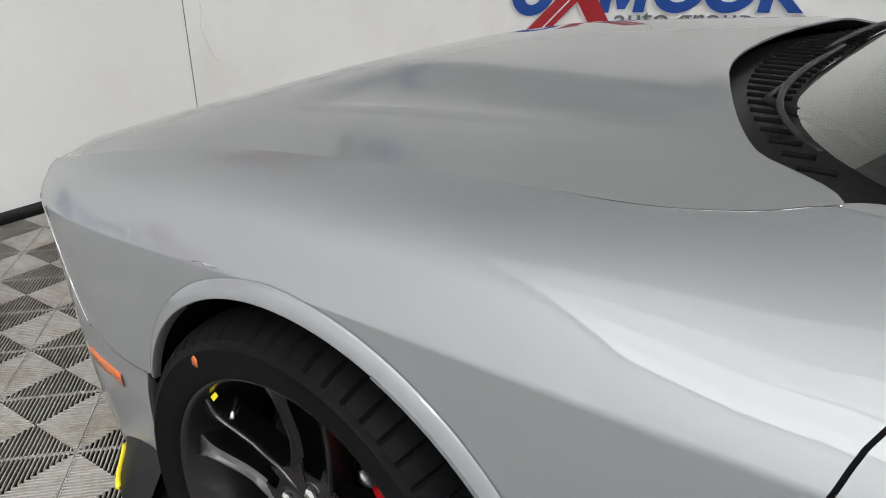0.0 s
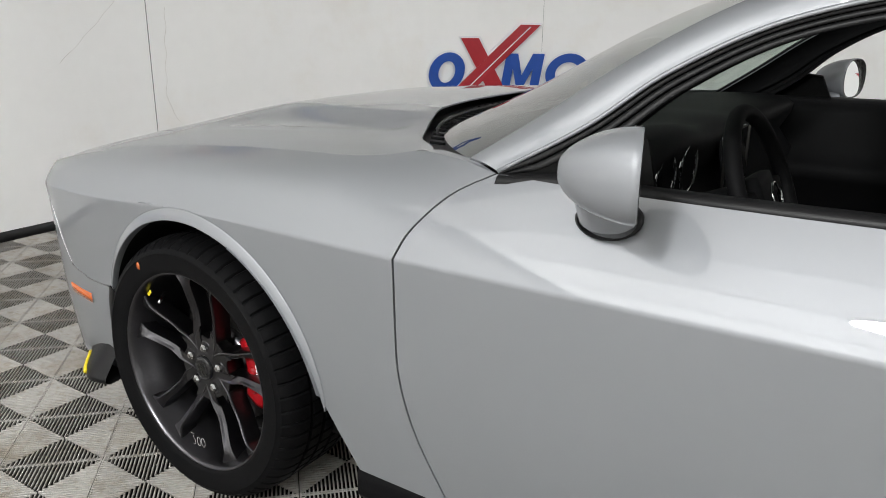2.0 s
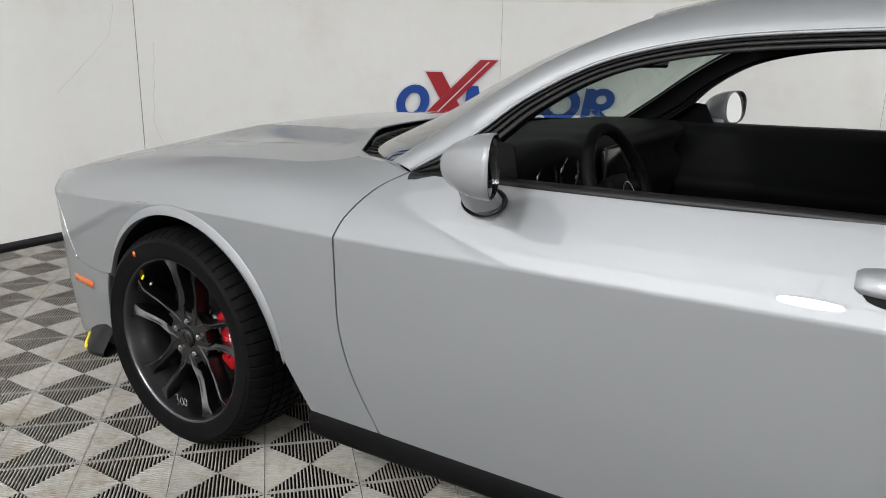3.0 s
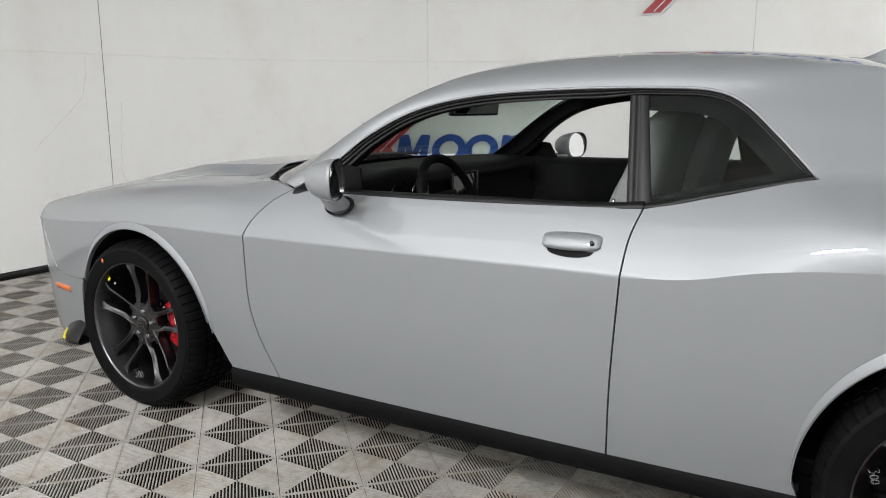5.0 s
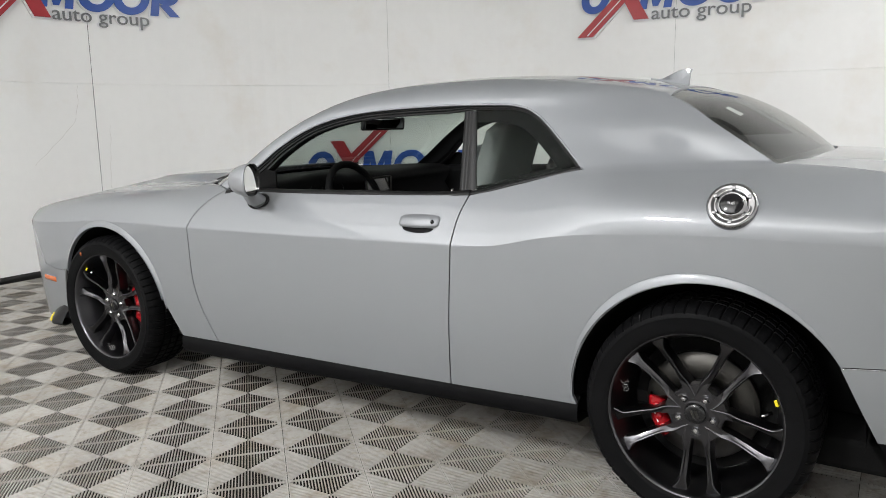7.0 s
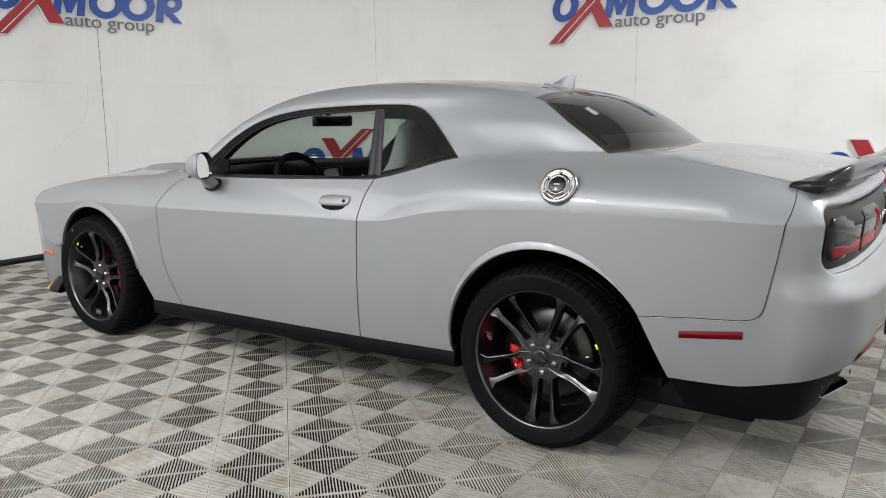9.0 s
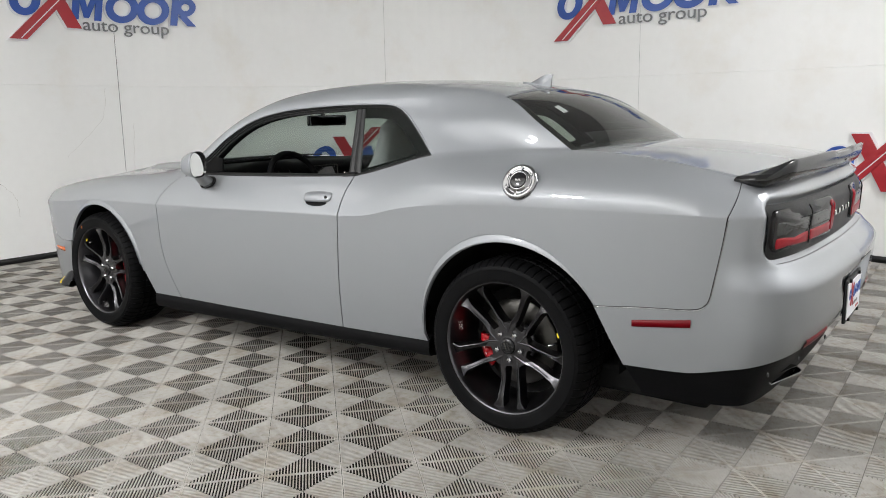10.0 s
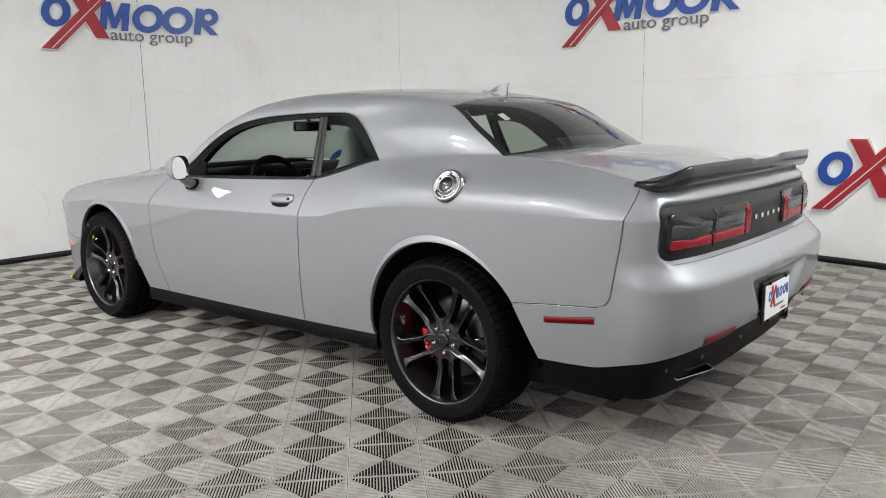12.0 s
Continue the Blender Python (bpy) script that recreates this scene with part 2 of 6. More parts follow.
def tube(points, radius, n=8, closed=False):
    """A round bar along places; radius: one number or one for each place."""
    bm = bmesh.new()
    p = [Vector(q) for q in points]
    rows = []
    side = None
    for i, c in enumerate(p):
        a, b = p[(i - 1) % len(p)] if (i or closed) else p[0], p[(i + 1) % len(p)] if (i < len(p) - 1 or closed) else p[-1]
        d = (b - a).normalized()
        if side is None:
            side = d.cross(Vector((0.31, 0.57, 0.76))).normalized()
        side = (side - d * side.dot(d)).normalized()
        up = d.cross(side)
        r = radius[i] if isinstance(radius, (list, tuple)) else radius
        rows.append([bm.verts.new(c + (side * math.cos(2 * math.pi * k / n) + up * math.sin(2 * math.pi * k / n)) * r) for k in range(n)])
    if closed:
        rows.append(rows[0])
    grid_faces(bm, rows, closed=True)
    if not closed:
        bm.faces.new(rows[0][::-1])
        bm.faces.new(rows[-1])
    bmesh.ops.recalc_face_normals(bm, faces=bm.faces)
    return bm


def merge(*bms):
    """Several meshes joined into the first."""
    out = bms[0]
    for b in bms[1:]:
        me = bpy.data.meshes.new("join")
        b.to_mesh(me)
        b.free()
        out.from_mesh(me)
        bpy.data.meshes.remove(me)
    return out


def moved(bm, m):
    bmesh.ops.transform(bm, matrix=m, verts=bm.verts)
    return bm


# ---- the room: curved studio walls, ceiling, ribbed floor ----
WX, WY, WR = -2.78, 3.896, 3.4          # side wall, back wall, radius of the curved corners
EX = 2.9                                # where the back wall begins to curve again
ARC = WR * math.pi / 2
FRONT = -9.0


def wall_at(s):
    """Place and inward turn of the wall at a run s from where the first curve begins."""
    if s < 0:
        return WX, WY - WR + s, 1.0, 0.0
    if s < ARC:
        a = s / WR
        return WX + WR * (1 - math.cos(a)), WY - WR + WR * math.sin(a), math.cos(a), -math.sin(a)
    s -= ARC
    if s < EX - (WX + WR):
        return WX + WR + s, WY, 0.0, -1.0
    s -= EX - (WX + WR)
    if s < ARC:
        a = s / WR
        return EX + WR * math.sin(a), WY - WR + WR * math.cos(a), -math.sin(a), -math.cos(a)
    s -= ARC
    return EX + WR, WY - WR - s, -1.0, 0.0


RUN_END = 2 * ARC + EX - (WX + WR) + (WY - WR - FRONT)
RUN_START = -(WY - WR - FRONT)
SEAMS = [0.475 + 2.875 * k for k in range(-2, 7)]
SEAM_HEIGHT = 1.615
SIGNS = [(-0.52, 2.23), (5.32, 2.215), (7.87, 0.68), (2.46, 0.665), (-3.40, 0.665)]      # run along the wall, height of the base line


def wall_panel(s0, s1, z0, z1):
    """One wall board, 12 mm thick, its edges eased."""
    n = max(2, int((s1 - s0) / 0.12))
    cols = []
    for i in range(n + 1):
        s = s0 + (s1 - s0) * i / n
        x, y, nx, ny = wall_at(s)
        cols.append([(x - nx * 0.05, y - ny * 0.05, z0), (x - nx * 0.003, y - ny * 0.003, z0), (x, y, z0 + 0.003), (x, y, z1 - 0.003), (x - nx * 0.003, y - ny * 0.003, z1), (x - nx * 0.05, y - ny * 0.05, z1)])
    return sheet(cols, flip=True)


wall_studio = tagged(new("wall_studio"), "white curved studio wall of jointed boards", "wall", kind="structure")
edges_run = [RUN_START] + [s for s in SEAMS if RUN_START < s < RUN_END] + [RUN_END]
for a, b in zip(edges_run[:-1], edges_run[1:]):
    for z0, z1 in ((0.0, SEAM_HEIGHT), (SEAM_HEIGHT, CEILING)):
        part("panel", wall_panel(a + (0.0022 if abs(a - 0.475) < 0.01 else 0.0008), b - (0.0022 if abs(b - 0.475) < 0.01 else 0.0008), z0 + 0.0003, z1 - 0.0003), WALL, wall_studio, smooth=False)
# hairline cracks in the boards beside the first joint
for pts in (((0.60, 1.25), (0.575, 0.95), (0.563, 0.70), (0.60, 0.60), (0.633, 0.54)), ((0.34, 1.60), (0.295, 1.32), (0.144, 1.15), (-0.096, 0.94)), ((-0.75, 0.75), (-0.62, 0.60), (-0.60, 0.42))):
    run = chain(pts)
    line_pts = []
    for i in range(25):
        s, z = run(i / 24)
        x, y, nx, ny = wall_at(s + 0.006 * math.sin(5.1 * i))
        line_pts.append((x + nx * 0.0004, y + ny * 0.0004, z))
    part("crack", tube(line_pts, 0.0008, 5), CRACK, wall_studio, "hairline crack")
# a plain wall closes the room behind the camera
bm = box((EX + WR - WX + 0.2, 0.1, CEILING), ((EX + WR + WX) / 2, FRONT - 0.05, CEILING / 2))
tagged(part("wall_front", bm, WALL, smooth=False), "plain white painted wall", "wall", kind="structure")
bm = box((EX + WR - WX + 0.2, WY - FRONT + 0.2, 0.1), ((EX + WR + WX) / 2, (WY + FRONT) / 2, CEILING + 0.05))
tagged(part("ceiling", bm, CEIL, smooth=False), "flat pale grey painted ceiling", "ceiling", kind="structure")

# black strip along the foot of the wall
n = 220
cols = []
for i in range(n + 1):
    x, y, nx, ny = wall_at(RUN_START + (RUN_END - RUN_START) * i / n)
    cols.append([(x + nx * d, y + ny * d, z) for d, z in ((0.002, 0.0), (0.016, 0.0), (0.016, 0.045), (0.010, 0.052), (0.002, 0.054))])
tagged(part("baseboard", sheet(cols, flip=True), BASE), "black rubber strip along the foot of the wall", "baseboard", kind="structure")

# ceiling lamps and the four added soft-light panels
for x, y, watts, long, wide, drop in LAMPS:
    fixture = thing("ceiling_lamp", "added wide glowing panel on the unseen ceiling" if long > 2 else ("white oval hanging lamp with a glowing diffuser" if drop > 0.5 else "white rectangular ceiling lamp with a glowing diffuser"), "lamp", "ceiling lamps", pose(x, y, CEILING - drop))
    if drop > 0.5:
        part("rod", tube([(0, 0, 0), (0, 0, drop)], 0.012, 8), STEEL, fixture, "thin hanging rod")
    if drop > 0.5:
        tilt = Matrix.Diagonal((1, wide / long, 1, 1)) @ Matrix.Rotation(radians(90), 4, "X")
        part("housing", moved(lathe([(0, 0.0), (long / 2 + 0.01, -0.004), (long / 2 + 0.03, -0.02), (long / 2 + 0.03, -0.060), (long / 2, -0.062)], 48), tilt), WHITE, fixture)
        part("diffuser", moved(lathe([(0, -0.073), (long / 2 - 0.01, -0.072), (long / 2, -0.060)], 48), tilt), LAMPGLASS, fixture, "glowing white diffuser")
    else:
        part("housing", box((long + 0.06, wide + 0.06, 0.06), (0, 0, -0.031), 0.008), WHITE, fixture)
        part("diffuser", box((long, wide, 0.012), (0, 0, -0.068), 0.003), LAMPGLASS, fixture, "glowing white diffuser")
    light = bpy.data.lights.new("lamp", "AREA")
    light.shape, light.size, light.size_y, light.energy, light.color = "ELLIPSE" if drop > 0.5 else "RECTANGLE", long, wide, watts, (0.98, 0.991, 0.995)
    lo = new("lamp_light", light)
    lo.matrix_basis = pose(x, y, CEILING - drop - 0.085)


# ---- the car ----
car = thing("car", "silver two-door muscle coupe with black trim, window down", "car")

PLAN = chain([(-1.005, 0), (-0.996, 0.30), (-0.970, 0.52), (-0.917, 0.685), (-0.82, 0.796), (-0.64, 0.872), (-0.36, 0.911), (0, 0.93), (0.5, 0.947), (1.1, 0.951), (1.7, 0.947), (2.1, 0.941), (2.5, 0.945), (2.95, 0.957), (3.3, 0.951), (3.6, 0.932), (3.77, 0.905), (3.873, 0.862), (3.934, 0.77), (3.970, 0.60), (3.990, 0.3), (3.996, 0)])
ps = np.linspace(0, 1, 1500)
plan_xy = np.array([PLAN(s) for s in ps])
plan_u = ps * PLAN.length
plan_u = plan_u - np.interp(1.4, plan_xy[:, 0], plan_u) + 1.4
tangent = np.gradient(plan_xy, plan_u, axis=0)
kernel = np.ones(31) / 31
tangent = np.column_stack([np.convolve(np.pad(tangent[:, k], 15, mode="edge"), kernel, "valid") for k in range(2)])
tangent /= np.linalg.norm(tangent, axis=1)[:, None]
U0, U1 = plan_u[0], plan_u[-1]
crease = spline([(U0, 0.73), (-0.9, 0.745), (-0.45, 0.772), (0, 0.806), (0.7, 0.822), (1.4, 0.835), (1.9, 0.845), (2.1, 0.847), (2.24, 0.857), (2.42, 0.897), (2.56, 0.918), (2.75, 0.933), (3.05, 0.945), (3.6, 0.946), (3.85, 0.944), (U1, 0.93)])
roll_over = spline([(U0, 2.5), (-0.5, 4.2), (0, 4.5), (0.4, 3.3), (0.6, 2.75), (0.85, 1.3), (1.1, 0.95), (2.1, 0.95), (2.5, 1.25), (2.72, 3.6), (2.95, 5.8), (3.4, 6.0), (3.8, 4.7), (4.2, 2.5), (U1, 1.5)])
hood_height = spline([(-0.80, 0.806), (-0.52, 0.866), (-0.2, 0.918), (0.05, 0.9425), (0.33, 0.963), (0.57, 0.986), (0.845, 0.99)])
belt_rear = spline([(2.098, 1.016), (2.28, 1.060), (2.515, 1.118), (2.8, 1.134), (3.10, 1.140), (3.5, 1.113), (3.85, 1.060)])
full_shoulder = spline([(-0.85, 0.0), (-0.4, 0.6), (0.0, 1.0), (0.4, 0.9), (0.62, 0.4), (0.8, 0.0)])


def inset(u, z):
    """How far the skin lies inside the widest outline."""
    h = z - crease(u)
    if h > 0:
        top = max(0.06, hood_height(u) - crease(u))
        o = 0.42 * h + roll_over(u) * h * h * (1 + full_shoulder(u) * (min(1.15, h / top) ** 3.2 - 1))
        hip = smoothstep(u, 2.35, 2.75) * (1 - smoothstep(u, 3.5, 3.85))
        if hip:
            full = max(0.05, belt_rear(u) - crease(u))
            o *= 1 + hip * (min(1.2, h / full) ** 1.1 - 1)
    else:
        d = -h
        o = 0.05 * d + 0.16 * max(0, d - 0.24) ** 2
    back = smoothstep(u, 3.72, 4.05)
    if back:
        o -= back * (0.072 * (1 - smoothstep(z, 0.70, 0.80)) - 0.05 * (1 - smoothstep(z, 0.36, 0.56)))
    return o


def skin(u, z, out=0.0, side=-1):
    """The place on the car's flank at the run u along its outline and the height z."""
    o = inset(u, z) - out
    x, w = np.interp(u, plan_u, plan_xy[:, 0]), np.interp(u, plan_u, plan_xy[:, 1])
    tx, tw = np.interp(u, plan_u, tangent[:, 0]), np.interp(u, plan_u, tangent[:, 1])
    return Vector((x + tw * o, side * (w - tx * o), z))


def coons(B, T, L, R, us, vs):
    """Rows of (u, z) between four border curves, each run through by 0 to 1."""
    b0, b1, t0, t1 = B(0), B(1), T(0), T(1)
    rows = []
    for v in vs:
        row = []
        for a in us:
            p = (1 - v) * B(a) + v * T(a) + (1 - a) * L(v) + a * R(v) - ((1 - a) * (1 - v) * b0 + a * (1 - v) * b1 + (1 - a) * v * t0 + a * v * t1)
            row.append(p)
        rows.append(row)
    return rows


def on_keys(keys):
    f = spline(keys)
    return lambda a: np.array(f(a))


def run_crease(u0, u1):
    return lambda a: np.array((u0 + (u1 - u0) * a, crease(u0 + (u1 - u0) * a)))


V_LOW = [0, 0.02, 0.06] + [0.06 + 0.84 * i / 14 for i in range(1, 15)] + [0.94, 0.972, 0.988, 1.0]
V_UP = [0, 0.03, 0.07, 0.14] + [0.14 + 0.86 * i / 9 for i in range(1, 10)]


def flank(name, patches, material=PAINT, label="", shape=None, both=True, thick=0.014, parent=None):
    """A body panel on each side of the car from border curves, and the two meshes."""
    made = []
    for side in ((-1, 1) if both else (-1,)):
        bms = []
        for rows in patches:
            pts = [[(shape or skin)(p[0], p[1], 0.0, side) for p in row] for row in rows]
            bm = bmesh.new()
            g = [[bm.verts.new(p) for p in row] for row in pts]
            grid_faces(bm, g, flip=side > 0)
            bms.append(bm)
        bm = merge(*bms)
        bmesh.ops.remove_doubles(bm, verts=bm.verts, dist=0.0008)
        bm.normal_update()
        edges = [e for e in bm.edges if e.is_boundary]
        normals = {v: v.normal.copy() for e in edges for v in e.verts}
        r = bmesh.ops.extrude_edge_only(bm, edges=edges)
        for e in edges:
            e.smooth = False
        for v in [x for x in r["geom"] if isinstance(x, bmesh.types.BMVert)]:
            near = [o for e in v.link_edges for o in e.verts if o in normals]
            if near:
                v.co -= normals[near[0]] * thick
        made.append(part(name, bm, material, parent or car, label))
    return made


# seams, as (u, z)
SEAM_BUMPER_F = on_keys([(0, -0.60, 0.53), (0.3, -0.655, 0.60), (0.6, -0.70, 0.68), (1, -0.765, 0.755)])
SEAM_DOOR_F_LOW = on_keys([(0, 0.80, 0.295), (0.3, 0.716, 0.465), (0.63, 0.684, 0.63), (1, 0.685, 0.8214)])
SEAM_DOOR_F_UP = on_keys([(0, 0.685, 0.8214), (0.3, 0.706, 0.875), (0.65, 0.766, 0.945), (1, 0.845, 0.990)])
SEAM_DOOR_R_LOW = on_keys([(0, 2.046, 0.312), (0.45, 2.055, 0.56), (1, 2.074, 0.8468)])
SEAM_DOOR_R_UP = on_keys([(0, 2.074, 0.8468), (0.55, 2.080, 0.945), (1, 2.098, 1.016)])
seam_line = chain([(3.335, 0, 0.5962), (3.42, 0, 0.6045), (3.52, 0, 0.6135), (3.63, 0, 0.6200), (3.690, 0, 0.6240), (3.723, 0, 0.6370), (3.740, 0, 0.6600), (3.749, 0, 0.700), (3.760, 0, 0.760), (3.775, 0, 0.845), (3.790, 0, 0.9453)])
seam_points = np.array([np.array(seam_line(i / 400))[[0, 2]] for i in range(401)])
seam_along = np.gradient(seam_points, axis=0)
seam_across = np.column_stack([-seam_along[:, 1], seam_along[:, 0]]) / np.linalg.norm(seam_along, axis=1)[:, None]


def seam_run(s0, s1, off):
    """Stretch of the seam between rear quarter and bumper, moved off towards the quarter."""
    grid = np.linspace(0, 1, 401)
    moved_points = seam_points + seam_across * off
    return lambda a: np.array([np.interp(s0 + (s1 - s0) * a, grid, moved_points[:, k]) for k in (0, 1)])


BEND = 0.52
SEAM_TAIL_UP = on_keys([(0, 3.790, 0.9453), (0.6, 3.825, 1.015), (1, 3.850, 1.060)])
GAP = 0.0026


def shifted(f, du, dz=0.0):
    return lambda v: f(v) + np.array((du, dz))


FRONT_ARCH, REAR_ARCH = (0.042, 0.352, 0.427), (2.966, 0.360, 0.439)


def arch(c, a0, a1):
    return lambda s: np.array((c[0] + c[2] * math.cos(radians(a0 + (a1 - a0) * s)), c[1] + c[2] * math.sin(radians(a0 + (a1 - a0) * s))))


def pieces(*parts):
    """Border curve from (start, end, curve) stretches."""
    def f(a):
        for a0, a1, g in parts:
            if a <= a1 + 1e-9:
                return g(min(1, max(0, (a - a0) / (a1 - a0))))
        return parts[-1][2](1)
    return f


def line(p, q):
    p, q = np.array(p, float), np.array(q, float)
    return lambda s: p + (q - p) * s


# front wings
fa = arch((FRONT_ARCH[0], FRONT_ARCH[1], FRONT_ARCH[2] + 0.006), 157, 11)
low_edge = pieces((0, 0.16, on_keys([(0, -0.60, 0.53), (0.5, -0.47, 0.513), (1, *fa(0))])), (0.16, 0.82, fa), (0.82, 0.90, on_keys([(0, *fa(1)), (1, 0.556, 0.289)])), (0.90, 1.0, line((0.556, 0.289), (0.80, 0.295))))
us = [0.16 * i / 8 for i in range(8)] + [0.16 + 0.66 * i / 44 for i in range(44)] + [0.82 + 0.08 * i / 5 for i in range(5)] + [0.90 + 0.1 * i / 6 for i in range(7)]
HOOD_SEAM = on_keys([(0, -0.80, 0.806), (0.17, -0.52, 0.866), (0.36, -0.2, 0.918), (0.5, 0.05, 0.9425), (0.66, 0.33, 0.963), (0.75, 0.48, 0.974), (0.81, 0.57, 0.986), (0.85, 0.635, 0.999), (0.93, 0.745, 1.000), (1, 0.845, 0.990)])
wing = flank("front_wing", [coons(low_edge, run_crease(-0.765, 0.685), SEAM_BUMPER_F, shifted(SEAM_DOOR_F_LOW, -GAP), us, V_LOW), coons(run_crease(-0.765, 0.685), HOOD_SEAM, on_keys([(0, -0.765, 0.755), (1, -0.80, 0.812)]), shifted(SEAM_DOOR_F_UP, -GAP), us, V_UP)])

# doors
us = [i / 60 for i in range(61)]
BELT = on_keys([(0, 0.845, 0.984), (0.2, 1.09, 0.985), (0.55, 1.55, 0.995), (1, 2.098, 1.016)])
door = flank("door", [coons(line((0.80, 0.295), (2.046, 0.312)), run_crease(0.685, 2.074), shifted(SEAM_DOOR_F_LOW, GAP), shifted(SEAM_DOOR_R_LOW, -GAP), us, V_LOW), coons(run_crease(0.685, 2.074), BELT, shifted(SEAM_DOOR_F_UP, GAP), shifted(SEAM_DOOR_R_UP, -GAP), us, V_UP)])

# pillars and roof rail: a strip between the window edge and the glass or roof edge
RAIL_OUT = chain([(0.845, 0.838, 0.992), (1.0, 0.810, 1.086), (1.125, 0.772, 1.183), (1.295, 0.737, 1.268), (1.52, 0.718, 1.316), (1.83, 0.711, 1.336), (2.10, 0.710, 1.339), (2.235, 0.713, 1.331), (2.32, 0.727, 1.296), (2.42, 0.760, 1.21), (2.515, 0.797, 1.118)])
RAIL_IN = chain([(0.765, 0.812, 1.004), (0.895, 0.782, 1.092), (1.05, 0.748, 1.202), (1.21, 0.708, 1.294), (1.41, 0.655, 1.373), (1.65, 0.622, 1.415), (1.95, 0.606, 1.433), (2.22, 0.598, 1.430), (2.48, 0.587, 1.407), (2.735, 0.560, 1.358), (2.92, 0.610, 1.250), (3.10, 0.660, 1.140)])
NS, NT = 12, 90


def rail_t(t):
    """Matching runs on the outer and the inner edge."""
    return float(np.interp(t, (0, 0.30, 0.62, 0.80, 1), RAIL_KEYS_OUT)), float(np.interp(t, (0, 0.30, 0.62, 0.80, 1), RAIL_KEYS_IN))


def nearest_run(f, x):
    s = np.linspace(0, 1, 800)
    return float(s[np.argmin([abs(f(k)[0] - x) for k in s])])


RAIL_KEYS_OUT = (0, nearest_run(RAIL_OUT, 1.40), nearest_run(RAIL_OUT, 2.16), nearest_run(RAIL_OUT, 2.31), 1)
RAIL_KEYS_IN = (0, nearest_run(RAIL_IN, 1.36), nearest_run(RAIL_IN, 2.30), nearest_run(RAIL_IN, 2.735), 1)


def rail_row(t, side):
    a, b = rail_t(t)
    p, q = Vector(RAIL_OUT(a)), Vector(RAIL_IN(b))
    span = (q - p).length
    outward = Vector((0, 1, 0.75)).normalized()
    row = []
    for i in range(NS + 1):
        s = i / NS
        bow = 4 * s * (1 - s) * (0.10 * span + 0.004) * (1 - smoothstep(t, 0.60, 0.84) * 0.80)
        c = p.lerp(q, s) + outward * bow
        row.append(Vector((c.x, side * c.y, c.z)))
    return row


def base_row(side):
    """Foot of the rear pillar, on the shoulder."""
    p, q = Vector(RAIL_OUT(1)), Vector(RAIL_IN(1))
    row = []
    for i in range(NS + 1):
        x = p.x + (q.x - p.x) * i / NS
        row.append(skin(x, belt_rear(x), 0, side))
    return row


QUARTER_TOP = [2.098 + (2.515 - 2.098) * i / 14 for i in range(14)] + [2.515 + (3.10 - 2.515) * i / NS for i in range(NS)] + [3.10 + (3.85 - 3.10) * i / 22 for i in range(23)]
qa = arch(REAR_ARCH, 183.5, 32.8)
low_edge = pieces((0, 0.13, line((2.046, 0.312), (2.541, 0.325))), (0.13, 0.80, qa), (0.80, 1.0, lambda a: seam_run(0, BEND, 0.0016)(a) + (qa(1) - seam_run(0, BEND, 0.0016)(0)) * (1 - a) ** 6))
n_q = len(QUARTER_TOP)
qu = [i / (n_q - 1) for i in range(n_q)]
qus_low = sorted(set([round(0.13 * i / 6, 5) for i in range(6)] + [round(0.13 + 0.67 * i / 50, 5) for i in range(50)] + [round(0.80 + 0.2 * i / 10, 5) for i in range(11)]))


def quarter_crease(a):
    u = 2.074 + (3.790 - 2.074) * a
    return np.array((u, crease(u)))


def quarter_top(a):
    u = float(np.interp(a, qu, QUARTER_TOP))
    return np.array((u, belt_rear(u)))


quarter_up = coons(quarter_crease, quarter_top, shifted(SEAM_DOOR_R_UP, GAP), shifted(SEAM_TAIL_UP, -GAP), qu, V_UP)
quarter_low = coons(low_edge, quarter_crease, shifted(SEAM_DOOR_R_LOW, GAP), lambda a: seam_run(BEND, 1, 0.0016)(a) + np.array((-0.0012, 0)) * smoothstep(a, 0.7, 1.0), qus_low, V_LOW)


def rail_full(t, side):
    row = rail_row(t, side)
    k = smoothstep(t, 0.86, 1.0)
    if k:
        row = [p + (f - l) * k for p, f, l in zip(row, base_row(side), rail_row(1.0, side))]
    return row


ROOF_T = [i / NT for i in range(NT + 1)]


roof_mid = spline([(1.20, 1.345), (1.35, 1.400), (1.55, 1.438), (1.75, 1.455), (1.98, 1.463), (2.25, 1.457), (2.5, 1.435), (2.75, 1.394)])
body_bms = []
for side in (-1, 1):
    for rows in (quarter_low, quarter_up):
        bm = bmesh.new()
        g = [[bm.verts.new(skin(p[0], p[1], 0, side)) for p in row] for row in rows]
        grid_faces(bm, g, flip=side > 0)
        body_bms.append(bm)
    bm = bmesh.new()
    rows = [[bm.verts.new(p) for p in rail_full(t, side)] for t in ROOF_T]
    grid_faces(bm, rows, flip=side < 0)
    body_bms.append(bm)
# roof panel between the rails
roof_ts = [t for t in ROOF_T if 0.30 <= t <= 0.80]
rows = []
for t in roof_ts:
    edge = rail_row(t, -1)[-1]
    row = []
    for i in range(33):
        y = edge.y * (1 - i / 16)
        q = 1 - (y / edge.y) ** 2
        bowx = (-0.09 * (1 - smoothstep(t, 0.30, 0.5)) - 0.035 * smoothstep(t, 0.62, 0.80)) * q
        row.append(Vector((edge.x + bowx, y, edge.z + (roof_mid(edge.x + bowx) - edge.z) * (1 - (y / edge.y) ** 2 * (0.6 + 0.4 * (y / edge.y) ** 2)))))
    rows.append(row)
